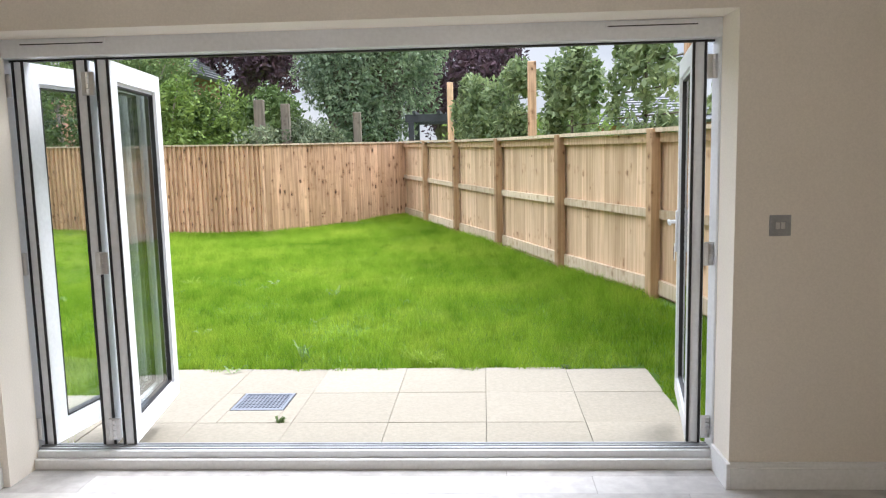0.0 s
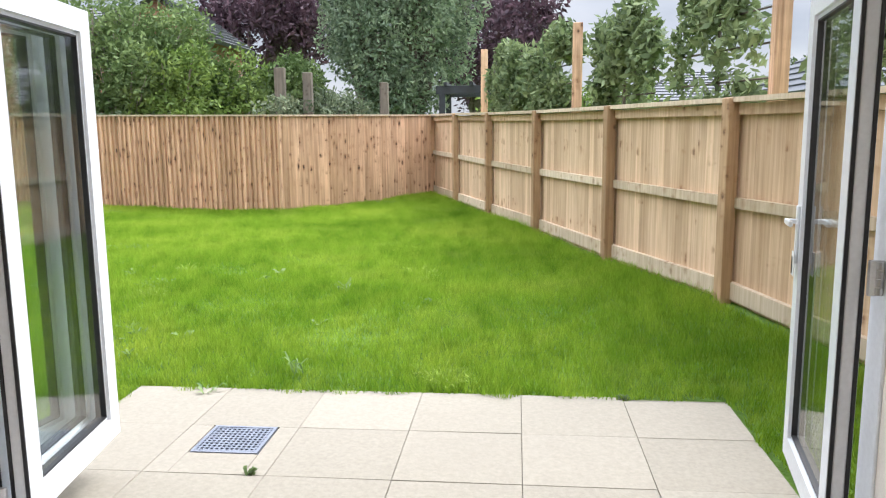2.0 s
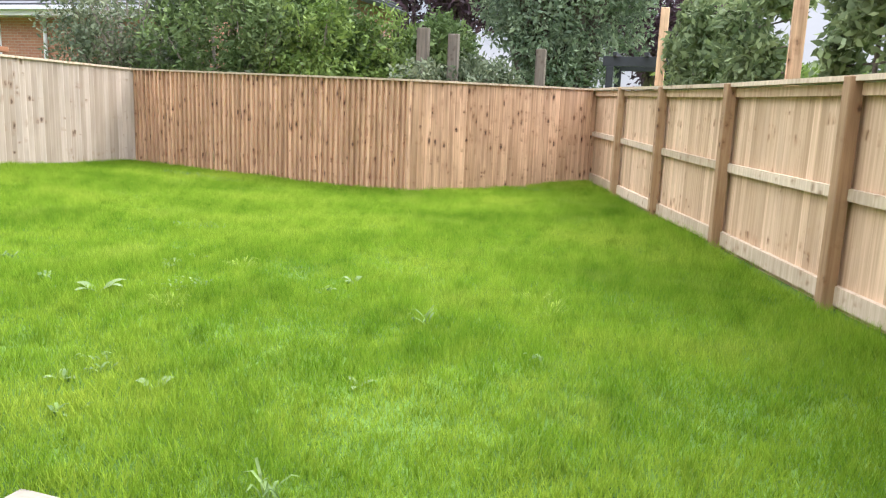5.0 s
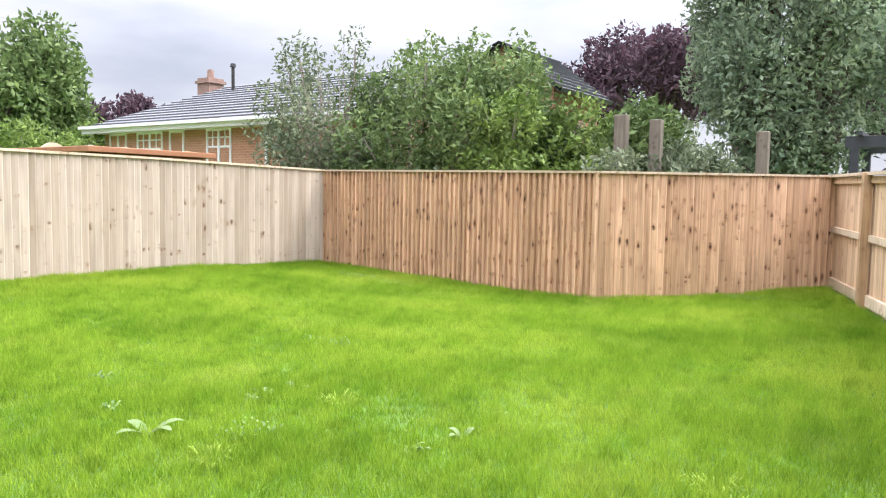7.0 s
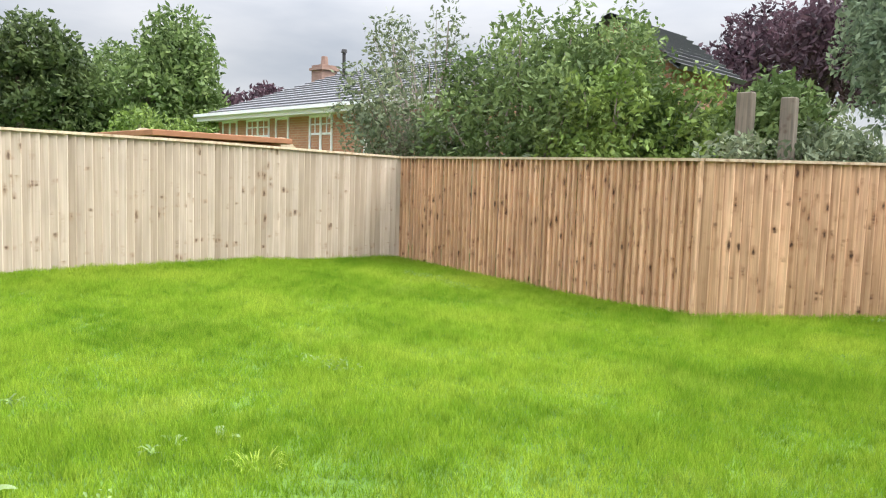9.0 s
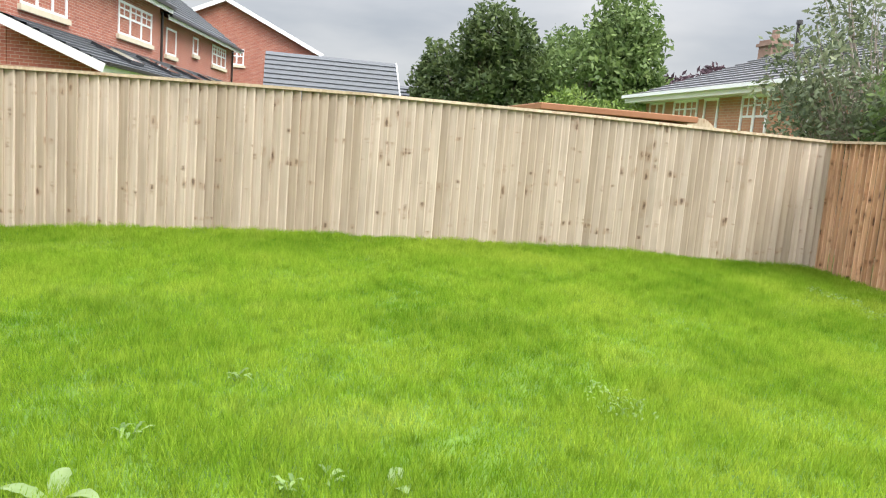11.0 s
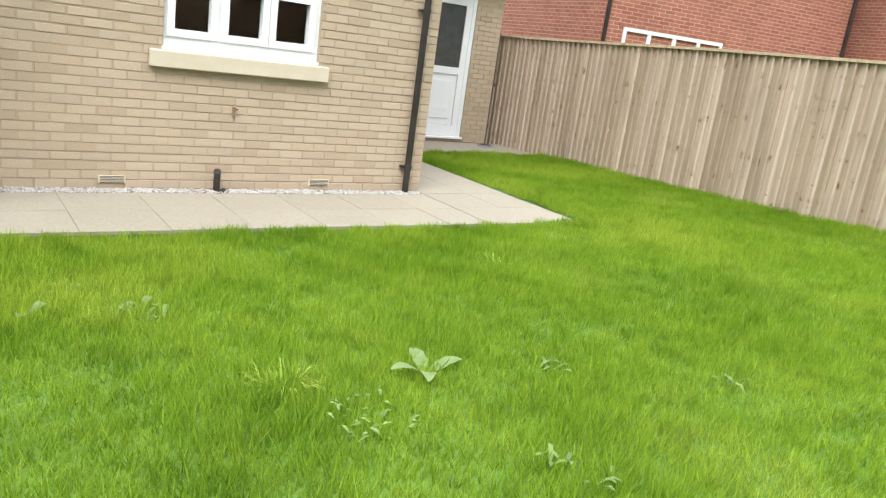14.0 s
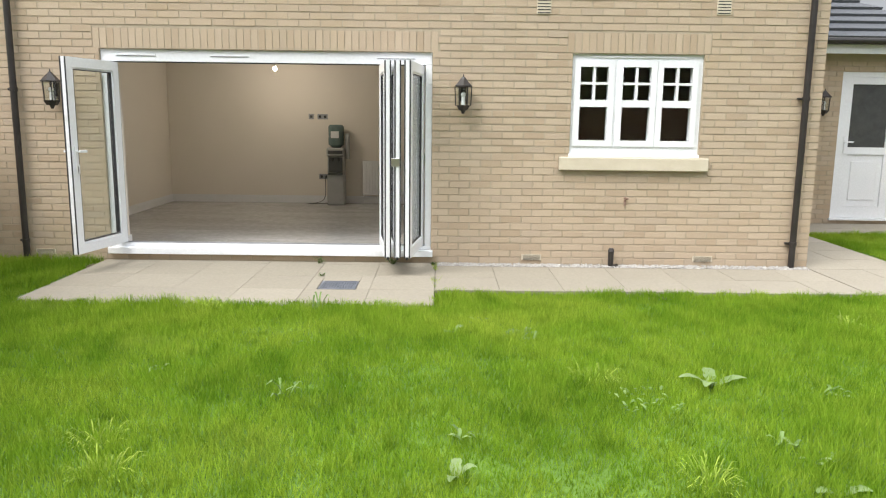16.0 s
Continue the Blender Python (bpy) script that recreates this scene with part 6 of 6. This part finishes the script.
# ---- weeds in the lawn ----
def leaf(bm, foot, a, length, w, rise, curl=0.5, n=6, wave=0.0):
    """One long leaf that rises and bends over, with a folded midrib."""
    d, s = Vector((math.cos(a), math.sin(a), 0)), Vector((-math.sin(a), math.cos(a), 0))
    rows = []
    for i in range(n + 1):
        f = i / n
        p = Vector(foot) + d * length * (f - 0.12 * curl * f * f) + Vector((0, 0, rise * length * (math.sin(f * math.pi * (0.5 + 0.35 * curl)))))
        k = w * (math.sin(math.pi * min(1, f * 0.93 + 0.05)) ** 0.7) * (1 + wave * math.sin(i * 2.7))
        rows.append([bm.verts.new(p + s * k), bm.verts.new(p - Vector((0, 0, 0.15 * k))), bm.verts.new(p - s * k)])
    for r, q in zip(rows, rows[1:]):
        bm.faces.new([r[0], r[1], q[1], q[0]]), bm.faces.new([r[1], r[2], q[2], q[1]])


def foot_of(x, y):
    return (x, y, float(lawn_z(x, y)) - 0.005)


def dock(x, y, angles, length, w, rise, label="broad pale green dock weed in the lawn"):
    t = thing("dock_plant", foot_of(x, y), label, "weed", "weeds in the lawn")
    for a in angles:
        bm = B()
        leaf(bm, foot_of(x, y), radians(a), length * rng.uniform(0.85, 1.15), w, rise * rng.uniform(0.8, 1.2), wave=0.12, n=8)
        part("leaf", bm, M_dock, t)


dock(-3.97, 8.2, (5, 60, 182, 262), 0.2, 0.036, 0.36)
dock(-4.05, 9.44, (20, 160), 0.13, 0.03, 0.4)
dock(-2.5, 9.31, (80, 190, 260), 0.11, 0.024, 0.55)
dock(-2.52, 6.97, (70, 200), 0.12, 0.032, 0.5)
dock(-1.58, 7.36, (30, 150, 275), 0.11, 0.016, 0.3, "small withered weed in the lawn")
dock(-3.06, 6.92, (0, 120, 240), 0.1, 0.024, 0.35)


def rosette(x, y, n, length, w, material, label, rise=0.45):
    t = thing("weed", foot_of(x, y), label, "weed", "weeds in the lawn")
    bm = B()
    for i in range(n):
        leaf(bm, (x + rng.uniform(-.05, .05), y + rng.uniform(-.05, .05), foot_of(x, y)[2] + 0.02), rng.uniform(0, 6.28), length * rng.uniform(0.6, 1.2), w, rise * rng.uniform(0.6, 1.5), n=3)
    part("foliage", bm, material, t)


for x, y in ((-4.58, 8.34), (-4.02, 9.0), (-2.57, 8.93), (-2.73, 6.61), (-2.94, 7.06), (-0.8, 8.05), (-1.91, 5.96), (-5.4, 8.8), (-3.05, 7.15), (-4.1, 9.2)):
    rosette(x, y, 8, 0.07, 0.010, M_weed, "small grey-green leafy weed in the lawn")
for x, y in ((-1.62, 8.47), (-1.43, 6.27)):
    rosette(x, y, 9, 0.13, 0.007, M_weed, "tall narrow-leaved pale weed in the lawn", 0.8)


def tuft(x, y, n, length, label="yellow-green tuft of coarse grass"):
    t = thing("grass_tuft", foot_of(x, y), label, "grass tuft", "coarse tufts")
    bm = B()
    for i in range(n):
        a, r = rng.uniform(0, 6.28), 0.09 * math.sqrt(rng.random())
        leaf(bm, (x + r * math.cos(a), y + r * math.sin(a), foot_of(x, y)[2]), a + rng.uniform(-0.6, 0.6), length * rng.uniform(0.5, 1.1), 0.003, rng.uniform(0.35, 0.9), n=3)
    part("tussock", bm, M_straw, t)


for x, y, n in ((-3.31, 8.14, 80), (-3.55, 9.36, 60), (-0.46, 6.2, 130), (-0.9, 9.04, 50), (-1.05, 9.36, 50), (-0.55, 6.32, 60), (-5.6, 6.6, 40)):
    tuft(x, y, n, 0.11)


def patch(x, y, w, h, n, label="patch of small pale clover-like leaves"):
    t = thing("clover_patch", foot_of(x, y), label, "weed", "weeds in the lawn")
    bm = B()
    for i in range(n):
        a, r = rng.uniform(0, 6.28), math.sqrt(rng.random())
        px_, py_ = x + w * r * math.cos(a), y + h * r * math.sin(a)
        leaf(bm, (px_, py_, float(lawn_z(px_, py_)) + rng.uniform(0.02, 0.06)), rng.uniform(0, 6.28), rng.uniform(0.02, 0.045), 0.009, 0.4, n=2)
    part("foliage", bm, M_weed, t)


patch(-5.02, 10.86, 0.32, 0.18, 110)
patch(-3.5, 8.52, 0.2, 0.2, 42)
patch(-8.1, 14.85, 0.5, 0.16, 110)
patch(-7.25, 14.65, 0.35, 0.14, 70)
patch(-2.6, 16.7, 0.4, 0.2, 60)

# weeds in the paving joints
for x, y in ((-1.13, 4.185), (-1.92, 4.18), (-1.26, 4.85), (0.61, 5.98), (-2.36, 4.2)):
    t = thing("paving_weed", (x, y, PATIO), "small green weed growing in a paving joint", "weed", "weeds in the paving")
    bm = B()
    for i in range(14):
        leaf(bm, (x + rng.uniform(-.02, .02), y + rng.uniform(-.008, .02), PATIO - 0.002), rng.uniform(0.2, 2.9), rng.uniform(0.04, 0.1) * (1.0 if x < -0.5 and y < 4.2 else 0.5), 0.009, rng.uniform(0.4, 1.0), n=3)
    part("foliage", bm, M_green, t)

gl = thing("gully", (-9.75, 0.82, PATIO), "small grey drain gully cover beside the back door", "drain")
bm = B()
cyl(bm, (-9.75, 0.82, PATIO - 0.01), (-9.75, 0.82, PATIO + 0.03), 0.13, 0.12, 20)
part("rim", bm, M_track, gl)
bm = B()
cyl(bm, (-9.75, 0.82, PATIO + 0.03), (-9.75, 0.82, PATIO + 0.036), 0.09, None, 20)
part("lid", bm, M_gasket, gl, "dark drain lid")
